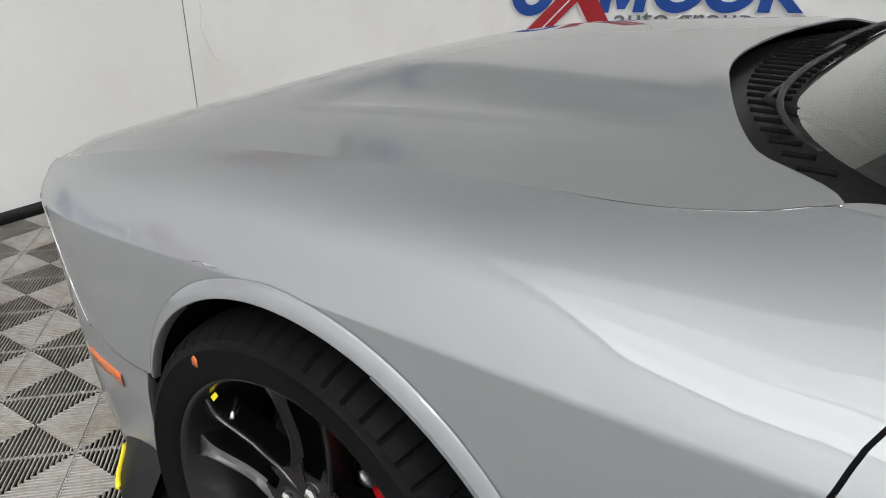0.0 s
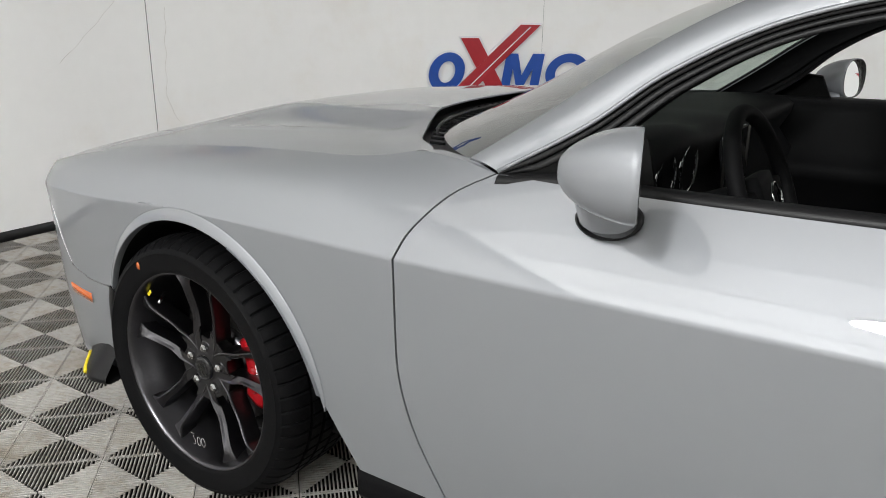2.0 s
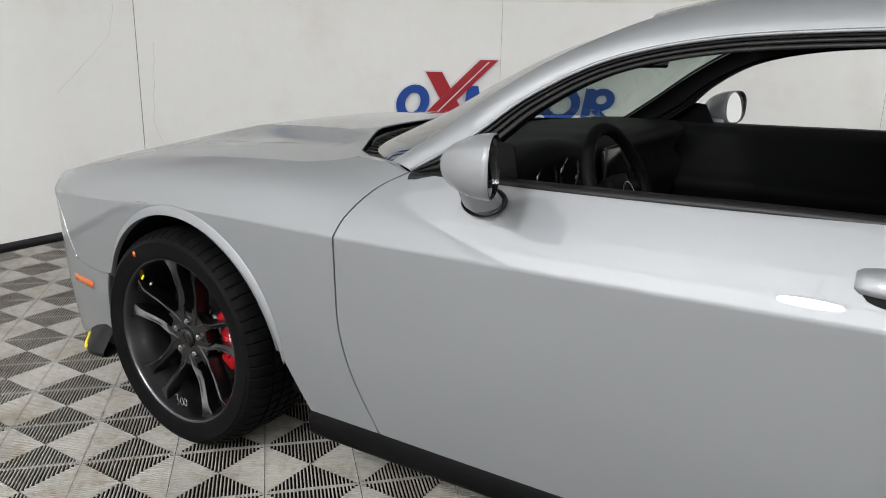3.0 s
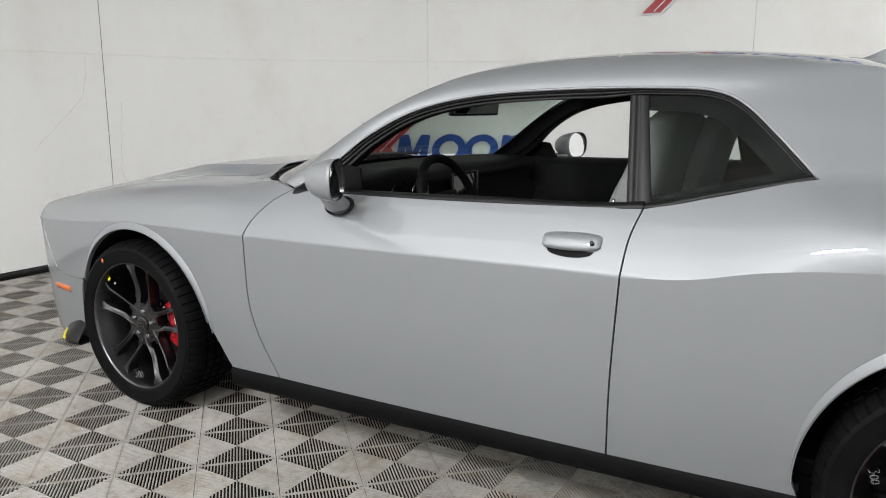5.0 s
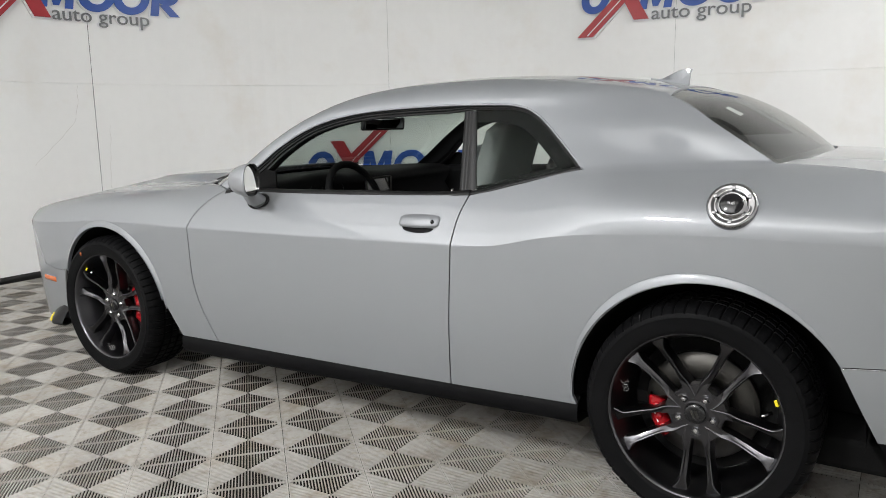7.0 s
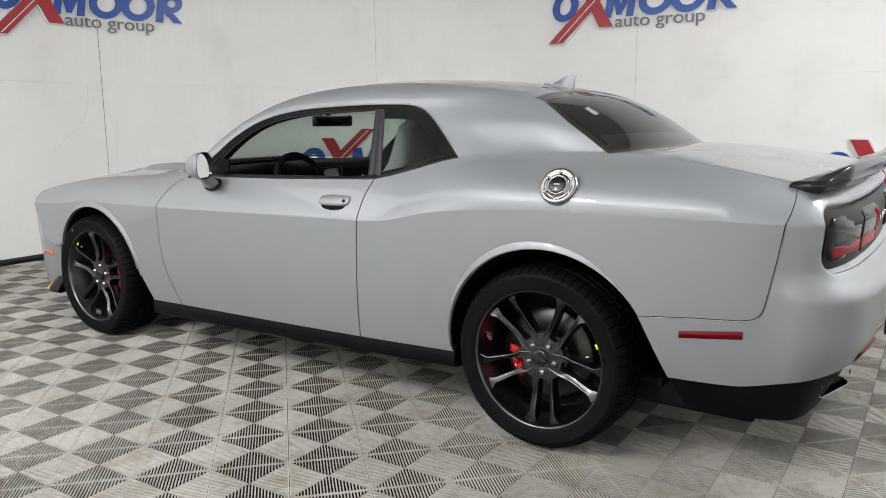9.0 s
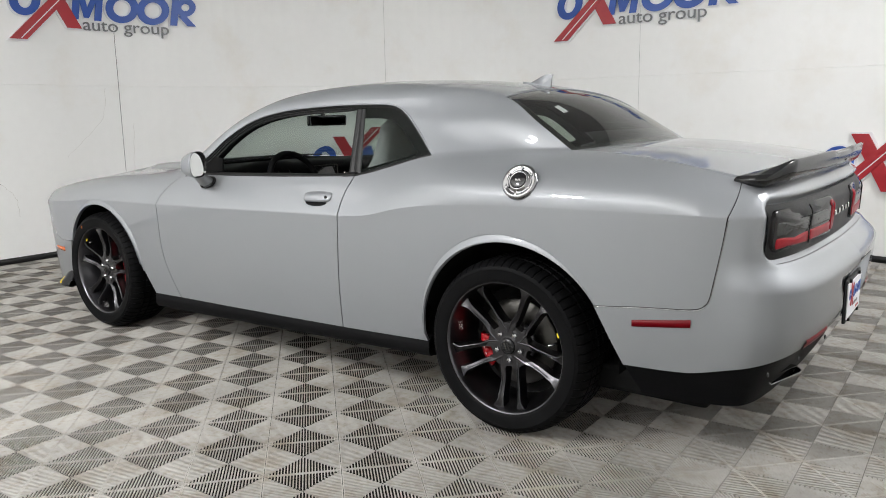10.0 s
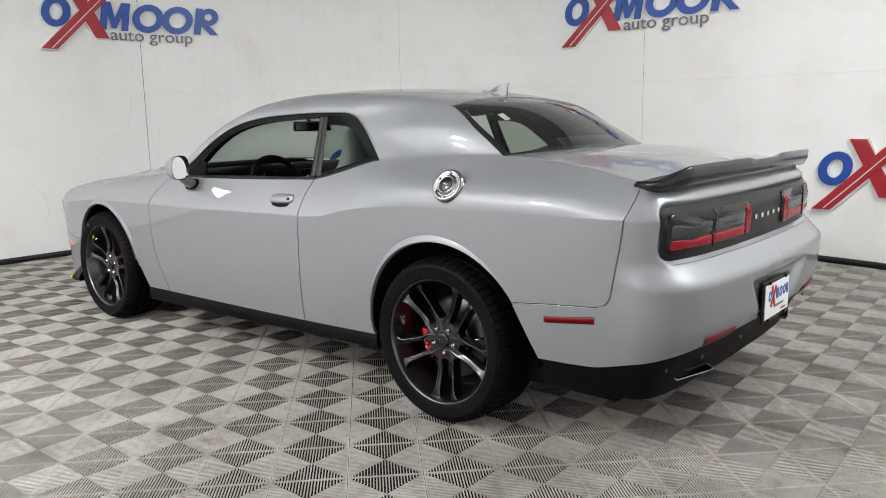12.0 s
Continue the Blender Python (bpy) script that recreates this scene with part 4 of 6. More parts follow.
belt_line = spline([(0.84, 0.984), (1.12, 0.985), (1.60, 0.996), (2.098, 1.016), (2.28, 1.060), (2.515, 1.118)])
for side in (-1, 1):
    outer, inner = [], []
    for i in range(81):
        s = i / 80
        a, b = RAIL_OUT(max(0, s - 0.01)), RAIL_OUT(min(1, s + 0.01))
        d = np.array((b[0] - a[0], b[2] - a[2]))
        d /= np.linalg.norm(d)
        p = RAIL_OUT(s)
        w = 0.030 + 0.02 * (1 - smoothstep(s, 0.0, 0.3)) - 0.012 * smoothstep(s, 0.62, 0.7)
        q = np.array((p[0], p[2])) + np.array((d[1], -d[0])) * w
        outer.append((p[0], p[2]))
        inner.append((float(q[0]), max(float(q[1]), belt_line(float(q[0])) + 0.004)))
    for k, (w0, w1, dep) in enumerate(((0.0, 0.30, 0.006), (0.34, 0.62, 0.010), (0.66, 1.0, 0.016))):
        rows = []
        for o, n in zip(outer, inner):
            pts = [(o[0] + (n[0] - o[0]) * w, o[1] + (n[1] - o[1]) * w) for w in (w0, w0 + 0.03, w1 - 0.03, w1)]
            row = [pane_at(*pts[0], dep + 0.012, side), pane_at(*pts[0], dep, side), pane_at(*pts[1], dep - 0.002, side), pane_at(*pts[2], dep - 0.002, side), pane_at(*pts[3], dep, side), pane_at(*pts[3], dep + 0.012, side)]
            rows.append(row)
        part("window_seal", sheet(rows, flip=side > 0), TRIM, car, "black rubber window seal")
    part("window_channel", sheet([[pane_at(*o, 0.022, side), pane_at(*n, 0.024, side), pane_at(*n, 0.06, side)] for o, n in zip(outer, inner)], flip=side > 0), CABIN, car)
    # belt seal along the door top
    rows = []
    for i in range(41):
        x = 0.85 + (2.096 - 0.85) * i / 40
        z = belt_line(x) - 0.012 * (1 - smoothstep(x, 0.85, 0.97))
        rows.append([pane_at(x, z - 0.004, -0.002, side), pane_at(x, z + 0.003, -0.008, side), pane_at(x, z + 0.014, -0.006, side), pane_at(x, z + 0.020, 0.004, side), pane_at(x, z + 0.010, 0.030, side), pane_at(x, z - 0.01, 0.045, side)])
    part("belt_seal", sheet(rows, flip=side < 0), TRIM, car, "black seal along the door top")
    rows = []
    for i in range(21):
        x = 2.100 + (2.508 - 2.100) * i / 20
        z = belt_line(x)
        rows.append([pane_at(x, z - 0.003, 0.0, side), pane_at(x, z + 0.002, -0.005, side), pane_at(x, z + 0.011, -0.003, side), pane_at(x, z + 0.014, 0.014, side)])
    part("window_seal", sheet(rows, flip=side < 0), TRIM, car)
    # pillar cover behind the door glass
    rows = []
    for i in range(17):
        z = 1.012 + (1.318 - 1.012) * i / 16
        xa, xb = 2.043 - 0.140 * (z - 1.03), 2.10 - 0.20 * (z - 1.03)
        rows.append([pane_at(xa, z, 0.05, side), pane_at(xa, z, 0.012, side), pane_at(xa + 0.004, z, 0.008, side), pane_at(xa + 0.020, z, 0.008, side), pane_at(xa + 0.024, z, 0.014, side), pane_at(xa + 0.030, z, 0.011, side), pane_at(xb, z, 0.012, side), pane_at(xb + 0.012, z, 0.018, side)])
    part("door_pillar", sheet(rows, flip=side < 0), TRIM, car, "black pillar cover between door and quarter window")
    # fixed quarter glass
    top = [(x, z) for x, z in inner if x > 2.03]
    rows = []
    for x, z in top:
        zb = belt_line(x) + 0.006
        rows.append([pane_at(x, zb + (max(z, zb) - zb) * k / 6 + 0.0, 0.016, side) for k in range(7)])
    pane = part("quarter_window", sheet(rows, flip=side > 0), PRIVACY, car, "dark tinted fixed quarter window")
    pane.visible_shadow = False
    band = []
    for x, z in top:
        zb = belt_line(x) + 0.006
        band.append([pane_at(x, max(z, zb), 0.026, side), pane_at(x - 0.03, max(zb, z - 0.045), 0.026, side)])
    part("quarter_window_border", sheet(band, flip=side > 0), CABIN, car)
    band = [[pane_at(x, belt_line(x) + 0.006, 0.026, side), pane_at(x - 0.004, belt_line(x) + 0.03, 0.026, side)] for x in [2.06 + 0.44 * i / 14 for i in range(15)]]
    part("quarter_window_border", sheet(band, flip=side < 0), CABIN, car)
    # sail panel at the mirror
    tri = [pane_at(0.87, 0.996, 0.012, side), pane_at(1.135, 0.999, 0.012, side), pane_at(1.105, 1.075, 0.012, side), pane_at(1.02, 1.085, 0.014, side)]
    part("mirror_sail", sheet([[tri[0], tri[1]], [tri[3], tri[2]]], flip=side > 0, thick=0.01), LINER, car, "small black triangular panel at the mirror")

# bright painted edge of the roof rail over the side windows
for side in (-1, 1):
    part("drip_edge", tube([(p[0], side * (p[1] + 0.002), p[2] + 0.001) for p in (RAIL_OUT(k / 90) for k in range(91))], 0.0042, 8), PAINT, car, "bright painted edge over the window")

# ---- mirrors ----
for side in (-1, 1):
    n = 28
    rows = []
    for i in range(13):
        k = i / 12
        r = (1 - (1 - k) ** 2) ** 0.56
        x = 1.043 + 0.128 * k
        row = []
        for j in range(n):
            a = 2 * math.pi * j / n
            c, s = math.cos(a), math.sin(a)
            yy = math.copysign(abs(c) ** 0.75, c) * 0.070 * r
            zz = math.copysign(abs(s) ** 0.8, s) * 0.068 * r
            row.append(Vector((x + 0.36 * k * yy, side * (1.000 + yy + 0.006 * k), 1.050 + zz + 0.006 * k)))
        rows.append(row)
    last = rows[-1]
    cen = sum(last, Vector()) / n
    rows.append([cen + (p - cen) * 0.965 + Vector((0.002, 0, 0)) for p in last])
    bezel = [rows[-1], [cen + (p - cen) * 0.94 + Vector((0.003, 0, 0)) for p in last], [cen + (p - cen) * 0.91 + Vector((-0.036, 0, 0)) for p in last]]
    bm = bmesh.new()
    g = [[bm.verts.new(p) for p in r] for r in rows]
    grid_faces(bm, g, closed=True)
    bmesh.ops.remove_doubles(bm, verts=bm.verts, dist=1e-4)
    bmesh.ops.recalc_face_normals(bm, faces=bm.faces)
    mirror = part("door_mirror", bm, PAINT, car, "silver wing mirror on a short stalk")
    bm = bmesh.new()
    g = [[bm.verts.new(p) for p in r] for r in bezel]
    grid_faces(bm, g, closed=True)
    bmesh.ops.recalc_face_normals(bm, faces=bm.faces)
    part("bezel", bm, GLOSSBLACK, mirror, "black mirror surround")
    bm = bmesh.new()
    vs = [bm.verts.new(cen + (p - cen) * 0.925 + Vector((-0.009 - 0.10 * (p.z - cen.z), 0, 0))) for p in last]
    bm.faces.new(vs if side > 0 else vs[::-1])
    part("mirror_glass", bm, MIRROR, mirror, "mirror glass", smooth=False)
    bm = bmesh.new()
    g = []
    for i in range(8):
        k = i / 7
        c = Vector((1.100 - 0.014 * k, side * (0.968 - 0.068 * k), 1.010 - 0.052 * k))
        g.append([bm.verts.new(c + Vector((0.050 * math.cos(2 * math.pi * j / 20) * (0.9 + 0.1 * k), side * 0.026 * math.sin(2 * math.pi * j / 20), -0.020 * k * math.sin(2 * math.pi * j / 20)))) for j in range(20)])
    grid_faces(bm, g, closed=True, flip=side > 0)
    bmesh.ops.recalc_face_normals(bm, faces=bm.faces)
    part("stalk", bm, PAINT, mirror)
    bm = bmesh.new()
    g = []
    for k, (y, r) in enumerate(((0.902, 0.98), (0.899, 1.08), (0.892, 1.10), (0.87, 1.0))):
        g.append([bm.verts.new((1.086 + 0.052 * r * math.cos(2 * math.pi * j / 24), side * (y - 0.018 * r * math.sin(2 * math.pi * j / 24)), 0.955 + 0.028 * r * math.sin(2 * math.pi * j / 24))) for j in range(24)])
    grid_faces(bm, g, closed=True)
    bmesh.ops.recalc_face_normals(bm, faces=bm.faces)
    part("gasket", bm, TRIM, mirror, "black rubber gasket")

# ---- door handles, filler cap, markers, fin ----
for side, leaf in zip((-1, 1), door):
    rows = []
    for i in range(21):
        k = i / 20
        x = 1.838 + 0.170 * k
        bulge = math.sin(math.pi * k) ** 0.35 if 0 < k < 1 else 0.0
        zc = 0.919 + 0.004 * k
        row = []
        for dz, out in ((-0.017, -0.004), (-0.016, 0.010), (-0.008, 0.017), (0.006, 0.018), (0.014, 0.012), (0.017, -0.004)):
            row.append(skin(x, zc + dz * 1.45 * (0.55 + 0.45 * bulge), out * (0.3 + 0.7 * bulge), side))
        rows.append(row)
    handle = part("handle", sheet(rows, flip=side < 0), PAINT, leaf)
    rows = []
    # flat dark crescent on the door skin, in place of the hand recess's shade
    for i in range(17):
        k = -1 + 2 * i / 16
        w = math.sqrt(max(0, 1 - k * k))
        rows.append([skin(1.922 + 0.070 * k, 0.898 - 0.019 * w * j / 5, 0.0015, side) for j in range(6)])
    part("handle_recess", sheet(rows, flip=side > 0), SILL, leaf, "flat dark patch for the shade under the handle")
    c = skin(1.986, 0.922, 0.019, side)
    part("keyhole", moved(lathe([(0, -0.003), (0.004, -0.003), (0.006, -0.001), (0.0075, 0.004)], 20), Matrix.Translation(c) @ Matrix.Rotation(radians(0 if side < 0 else 180), 4, "Z")), GLOSSBLACK, handle, "round key lock")

cap_at = skin(3.026, 1.030, 0.0)
n1, n2 = skin(3.05, 1.030) - skin(3.0, 1.030), skin(3.026, 1.045) - skin(3.026, 1.015)
cap_n = n1.cross(n2).normalized()
if cap_n.y > 0:
    cap_n = -cap_n
cap_n = (cap_n + Vector((0.10, -0.93, 0.22))).normalized()
cap_at = cap_at + cap_n * 0.008
zax = Vector((0, 0, 1))
zax = (zax - cap_n * zax.dot(cap_n)).normalized()
xa = (-cap_n).cross(zax).normalized()
cap_m = Matrix.Translation(cap_at) @ Matrix((xa, -cap_n, zax)).transposed().to_4x4() @ Matrix.Scale(0.90, 4)
cap = part("filler_cap", moved(lathe([(0.079, 0.012), (0.079, -0.004), (0.074, -0.012), (0.064, -0.014), (0.056, -0.008), (0.050, -0.007), (0.047, -0.014), (0.040, -0.019), (0.038, -0.020), (0.036, -0.017), (0.0, -0.017)], 64), cap_m), CAPMETAL, car, "round chrome fuel filler cap")
part("cap_badge", moved(lathe([(0.036, -0.016), (0.0355, -0.0195), (0.033, -0.021), (0.0, -0.0215)], 40), cap_m), GLOSSBLACK, cap, "round black badge")
for k in range(6):
    a = radians(30 + 60 * k)
    part("cap_bolt", moved(box((0.012, 0.006, 0.012), (0.060 * math.cos(a), -0.013, 0.060 * math.sin(a)), 0.002), cap_m), CAPMETAL, cap)


def writing(text, size, m, material, parent, depth=0.0006, name="lettering"):
    """Raised writing in Blender's own font; it lies in the x-z plane of m and faces -y."""
    cu = bpy.data.curves.new(name, "FONT")
    cu.body, cu.size, cu.extrude, cu.align_x, cu.align_y = text, size, depth, "CENTER", "CENTER"
    tmp = bpy.data.objects.new(name, cu)
    scene.collection.objects.link(tmp)
    me = bpy.data.meshes.new_from_object(tmp.evaluated_get(bpy.context.evaluated_depsgraph_get()))
    bpy.data.objects.remove(tmp)
    me.transform(m @ Matrix.Rotation(radians(90), 4, "X"))
    me.materials.append(material)
    ob = new(name, me)
    ob.parent = parent
    return ob


writing("FUEL", 0.011, cap_m @ Matrix.Translation((0, -0.0218, 0)), CHROME, cap)

# side markers
for side in (-1, 1):
    rows = []
    for i in range(13):
        u = -0.650 + 0.155 * i / 12
        z0, z1 = 0.433 + 0.002 * i / 12, 0.459 + 0.003 * i / 12
        rows.append([skin(u, z0 - 0.002, -0.002, side), skin(u, z0, 0.003, side), skin(u, z1, 0.003, side), skin(u, z1 + 0.002, -0.002, side)])
    part("front_marker", sheet(rows, flip=side > 0), AMBER, car, "amber side marker")
    rows = []
    for i in range(13):
        u = 3.478 + 0.206 * i / 12
        z0, z1 = 0.539 + 0.021 * i / 12, 0.561 + 0.025 * i / 12
        rows.append([skin(u, z0 - 0.002, -0.002, side), skin(u, z0, 0.004, side), skin(u, z1, 0.004, side), skin(u, z1 + 0.002, -0.002, side)])
    part("rear_marker", sheet(rows, flip=side > 0), REDLAMP, car, "red rear side marker")

# roof fin
rows = []
for i in range(17):
    k = i / 16
    x = 2.495 + 0.155 * k
    h = 0.058 * smoothstep(k, 0.1, 0.95) + 0.006
    w = 0.017 * math.sin(math.pi * min(1, 0.12 + 0.8 * k)) + 0.003
    zb = roof_mid(x) - 0.004
    lean = 0.012 * smoothstep(k, 0.8, 1.0)
    rows.append([Vector((x, -w, zb)), Vector((x, -w * 0.8, zb + 0.010)), Vector((x + lean * 0.5, -w * 0.22, zb + h * 0.8)), Vector((x + lean, 0, zb + h)), Vector((x + lean * 0.5, w * 0.22, zb + h * 0.8)), Vector((x, w * 0.8, zb + 0.010)), Vector((x, w, zb))])
bm = sheet(rows, flip=True)
bmesh.ops.holes_fill(bm, edges=[e for e in bm.edges if e.is_boundary], sides=0)
bmesh.ops.recalc_face_normals(bm, faces=bm.faces)
part("roof_fin", bm, PAINT, car, "silver shark-fin aerial", smooth=False)


# ---- tail lamps, plate, exhaust ----
def tail_x(y, z):
    """Where the pressed-in recess lies at a place of the tail."""
    u = float(np.interp(abs(y), plan_xy[::-1, 1][:400], plan_u[::-1][:400]))
    return skin(u, z).x - 0.036


rows = []
for i in range(61):
    y = -0.815 + 1.63 * i / 60
    rows.append([Vector((tail_x(y, z) + 0.010 + 0.004 * math.sin(math.pi * (z - 0.79) / 0.19), y, z)) for z in [0.790 + 0.190 * j / 12 for j in range(13)]])
panel = part("tail_panel", sheet(rows), TRIM, car, "black panel between the tail lamps")
rows = [[Vector((tail_x(y, 0.80) + d, y, 0.792 - 0.012 * d / 0.06)) for d in (0.0, 0.012, 0.024, 0.034)] for y in [-0.80 + 1.60 * i / 40 for i in range(41)]]
part("tail_shelf", sheet(rows, flip=True), TRIM, car)


def lamp_block(y0, y1, z0, z1, out, r=0.03, inset_by=0.0):
    """A lens with rounded corners that follows the tail."""
    n = 9
    outline = []
    for cx, cz, a0 in ((y1 - r, z1 - r, 0), (y0 + r, z1 - r, 90), (y0 + r, z0 + r, 180), (y1 - r, z0 + r, 270)):
        for k in range(n):
            a = radians(a0 + 90 * k / (n - 1))
            outline.append((cx + r * math.cos(a), cz + r * math.sin(a)))
    return outline


def lens_mesh(outline, back, front, dome=0.004):
    bm = bmesh.new()
    cy = sum(p[0] for p in outline) / len(outline)
    cz = sum(p[1] for p in outline) / len(outline)
    g = []
    for scale, out in ((1.0, back), (1.0, front - 0.006), (0.985, front - 0.001), (0.95, front), (0.6, front + dome * 0.7), (0.2, front + dome)):
        g.append([bm.verts.new((tail_x(cy + (y - cy) * scale, z) + out, cy + (y - cy) * scale, cz + (z - cz) * scale)) for y, z in outline])
    grid_faces(bm, g, closed=True)
    bm.faces.new(g[-1])
    bmesh.ops.recalc_face_normals(bm, faces=bm.faces)
    return bm


for side in (-1, 1):
    a, b = sorted((side * 0.20, side * 0.806))
    lamp = part("tail_lamp", lens_mesh(lamp_block(a, b, 0.822, 0.962, 0, 0.036), 0.006, 0.024, 0.002), SMOKE, car, "smoked tail lamp with a red light guide")
    for y0, y1, z0 in ((0.262, 0.532, 0.834), (0.550, 0.792, 0.834)):
        a, b = sorted((side * y0, side * y1))
        part("light_guide", lens_mesh(lamp_block(a, b, z0, z0 + 0.035, 0, 0.010), 0.016, 0.0268, 0.0004), LIGHTBAR, lamp, "pale red light guide")
        part("lamp_window", lens_mesh(lamp_block(a, b, z0 + 0.041, z0 + 0.088, 0, 0.012), 0.016, 0.0264, 0.0004), LENSGREY, lamp, "grey clear lens section")
    part("lamp_joint", tube([(tail_x(side * (0.541 + 0.008 * math.sin(6.3 * k / 16)), 0.826 + 0.134 * k / 16) + 0.0268, side * (0.541 + 0.008 * math.sin(6.3 * k / 16)), 0.826 + 0.134 * k / 16) for k in range(17)], 0.0028, 6), GLOSSBLACK, lamp, "wavy joint between the two lenses")
    a, b = sorted((side * 0.208, side * 0.256))
    part("lamp_end", lens_mesh(lamp_block(a, b, 0.834, 0.948, 0, 0.020), 0.016, 0.0275, 0.0008), LIGHTBAR, lamp, "red inner end of the lamp")
# row of five small chrome marks in place of the name
for k in range(5):
    y = -0.125 + 0.285 * k / 4
    part("chrome_mark", box((0.006, 0.022, 0.020), (tail_x(y, 0.887) + 0.017, y, 0.887), 0.003), CHROME, panel)

bumper_x = skin(U1, 0.56).x - 0.032
plate = part("number_plate", box((0.012, 0.325, 0.172), (bumper_x + 0.022, -0.03, 0.545), 0.006), TRIM, car, "dealer plate in a black frame")
part("plate_face", box((0.004, 0.298, 0.140), (bumper_x + 0.029, -0.03, 0.545), 0.001), WHITE, plate, "white plate face", smooth=False)
px = bumper_x + 0.0325
for k, (y, w, m) in enumerate(((-0.125, 0.034, BLUE), (-0.035, 0.040, BLUE), (0.012, 0.036, BLUE), (0.056, 0.036, BLUE), (0.094, 0.03, BLUE))):
    part("plate_mark", moved(ring_shape(w * 0.5, 0.022, w * 0.26, 0.011, 0.002, 0.15) if k in (0, 2, 3) else box((w * 0.8, 0.002, 0.044), (0, -0.001, 0), 0), Matrix.Translation((px - 0.002, y, 0.565)) @ Matrix.Rotation(radians(90), 4, "Z")), m, plate, smooth=False)
for tilt in (38, -24):
    part("plate_mark", moved(box((0.016, 0.002, 0.10), (0, -0.001, 0)), Matrix.Translation((px - 0.001, -0.085, 0.56)) @ Matrix.Rotation(radians(90), 4, "Z") @ Matrix.Rotation(radians(tilt), 4, "Y")), CRIMSON, plate, smooth=False)
part("plate_mark", box((0.002, 0.12, 0.010), (px - 0.001, -0.01, 0.515)), GREY, plate, smooth=False)
part("plate_mark", box((0.002, 0.06, 0.008), (px - 0.001, 0.05, 0.490)), CRIMSON, plate, smooth=False)
for y in (-0.13, 0.07):
    for z in (0.622, 0.468):
        part("plate_screw", box((0.01, 0.018, 0.014), (bumper_x + 0.031, y, z), 0.003), TRIM, plate)
for side in (-1, 1):
    rows = []
    for i in range(15):
        u = U1 - 0.66 + 0.225 * i / 14
        z0, z1 = 0.476 + 0.003 * i / 14, 0.506
        rows.append([skin(u, z0 - 0.003, -0.004, side), skin(u, z0, 0.005, side), skin(u, z1, 0.006, side), skin(u, z1 + 0.003, -0.004, side)])
    part("rear_reflector", sheet(rows, flip=side > 0), REDLAMP, car, "red reflector in the rear bumper")
    # flat slanted exhaust outlet in the valance
    flat = Matrix.Translation((3.915, side * 0.575, 0.344)) @ Matrix.Rotation(radians(side * 16), 4, "Z")
    outline = [(-0.165, -0.018), (-0.150, -0.024), (0.120, -0.024), (0.160, 0.012), (0.158, 0.022), (-0.115, 0.024), (-0.160, -0.006)]
    outline = [((p if side > 0 else -p) * 0.74, q * 0.72) for p, q in outline]
    bm = bmesh.new()
    g = [[bm.verts.new((x, p * k, q * k2)) for p, q in outline] for x, k, k2 in ((-0.12, 0.97, 0.9), (0.0, 1.0, 1.0), (0.004, 0.99, 0.96), (0.003, 0.965, 0.84), (-0.10, 0.95, 0.8))]
    grid_faces(bm, g, closed=True)
    bmesh.ops.recalc_face_normals(bm, faces=bm.faces)
    tip = part("exhaust_tip", moved(bm, flat), CHROME, car, "wide flat chrome exhaust tip", smooth=False)
    bm = bmesh.new()
    bm.faces.new([bm.verts.new((-0.06, p * 0.95, q * 0.8)) for p, q in outline])
    part("exhaust_bore", moved(bm, flat), LINER, tip)
    for y, z in ((0.80, 0.435), (0.62, 0.455), (0.30, 0.46)):
        c = skin(float(np.interp(y, plan_xy[::-1, 1][:400], plan_u[::-1][:400])), z - 0.03, 0.004, side)
        part("parking_sensor", moved(lathe([(0, 0.004), (0.007, 0.003), (0.009, 0)], 14), Matrix.Translation(c) @ Matrix.Rotation(radians(-90), 4, "Z")), GLOSSBLACK, car)


# ---- wheels ----
def tyre_mesh():
    """Side walls with raised bands, a grooved tread cut into blocks."""
    prof = [(0.264, -0.012), (0.272, -0.022), (0.279, -0.026), (0.286, -0.0275), (0.300, -0.030), (0.318, -0.031), (0.324, -0.0325), (0.326, -0.0305), (0.337, -0.026), (0.347, -0.014), (0.3535, -0.002), (0.3575, 0.010), (0.3605, 0.026), (0.3612, 0.042)]
    for c in (0.052, 0.098, 0.144, 0.190):
        prof += [(0.3618, c - 0.006), (0.3535, c - 0.004), (0.3535, c + 0.004), (0.3618, c + 0.006)]
    prof += [(0.3605, 0.216), (0.3575, 0.228), (0.347, 0.250), (0.330, 0.262), (0.300, 0.262), (0.258, 0.245)]
    n = 480
    bm = bmesh.new()
    g = []
    for i in range(n):
        cut = i % 8 == 0
        a = 2 * math.pi * i / n
        row = []
        for k, (r, y) in enumerate(prof):
            if cut and 8 < k < 33:
                r -= 0.0055
            if cut and k in (8,):
                r -= 0.003
            tw = 0.012 * (y - 0.1) / 0.1 if k > 7 else 0
            row.append(bm.verts.new((r * math.cos(a + tw * 0.3), y, r * math.sin(a + tw * 0.3))))
        g.append(row)
    g.append(g[0])
    grid_faces(bm, g, flip=True)
    bmesh.ops.recalc_face_normals(bm, faces=bm.faces)
    for e in bm.edges:
        if len(e.link_faces) == 2 and e.calc_face_angle(0) > 0.45:
            e.smooth = False
    return bm


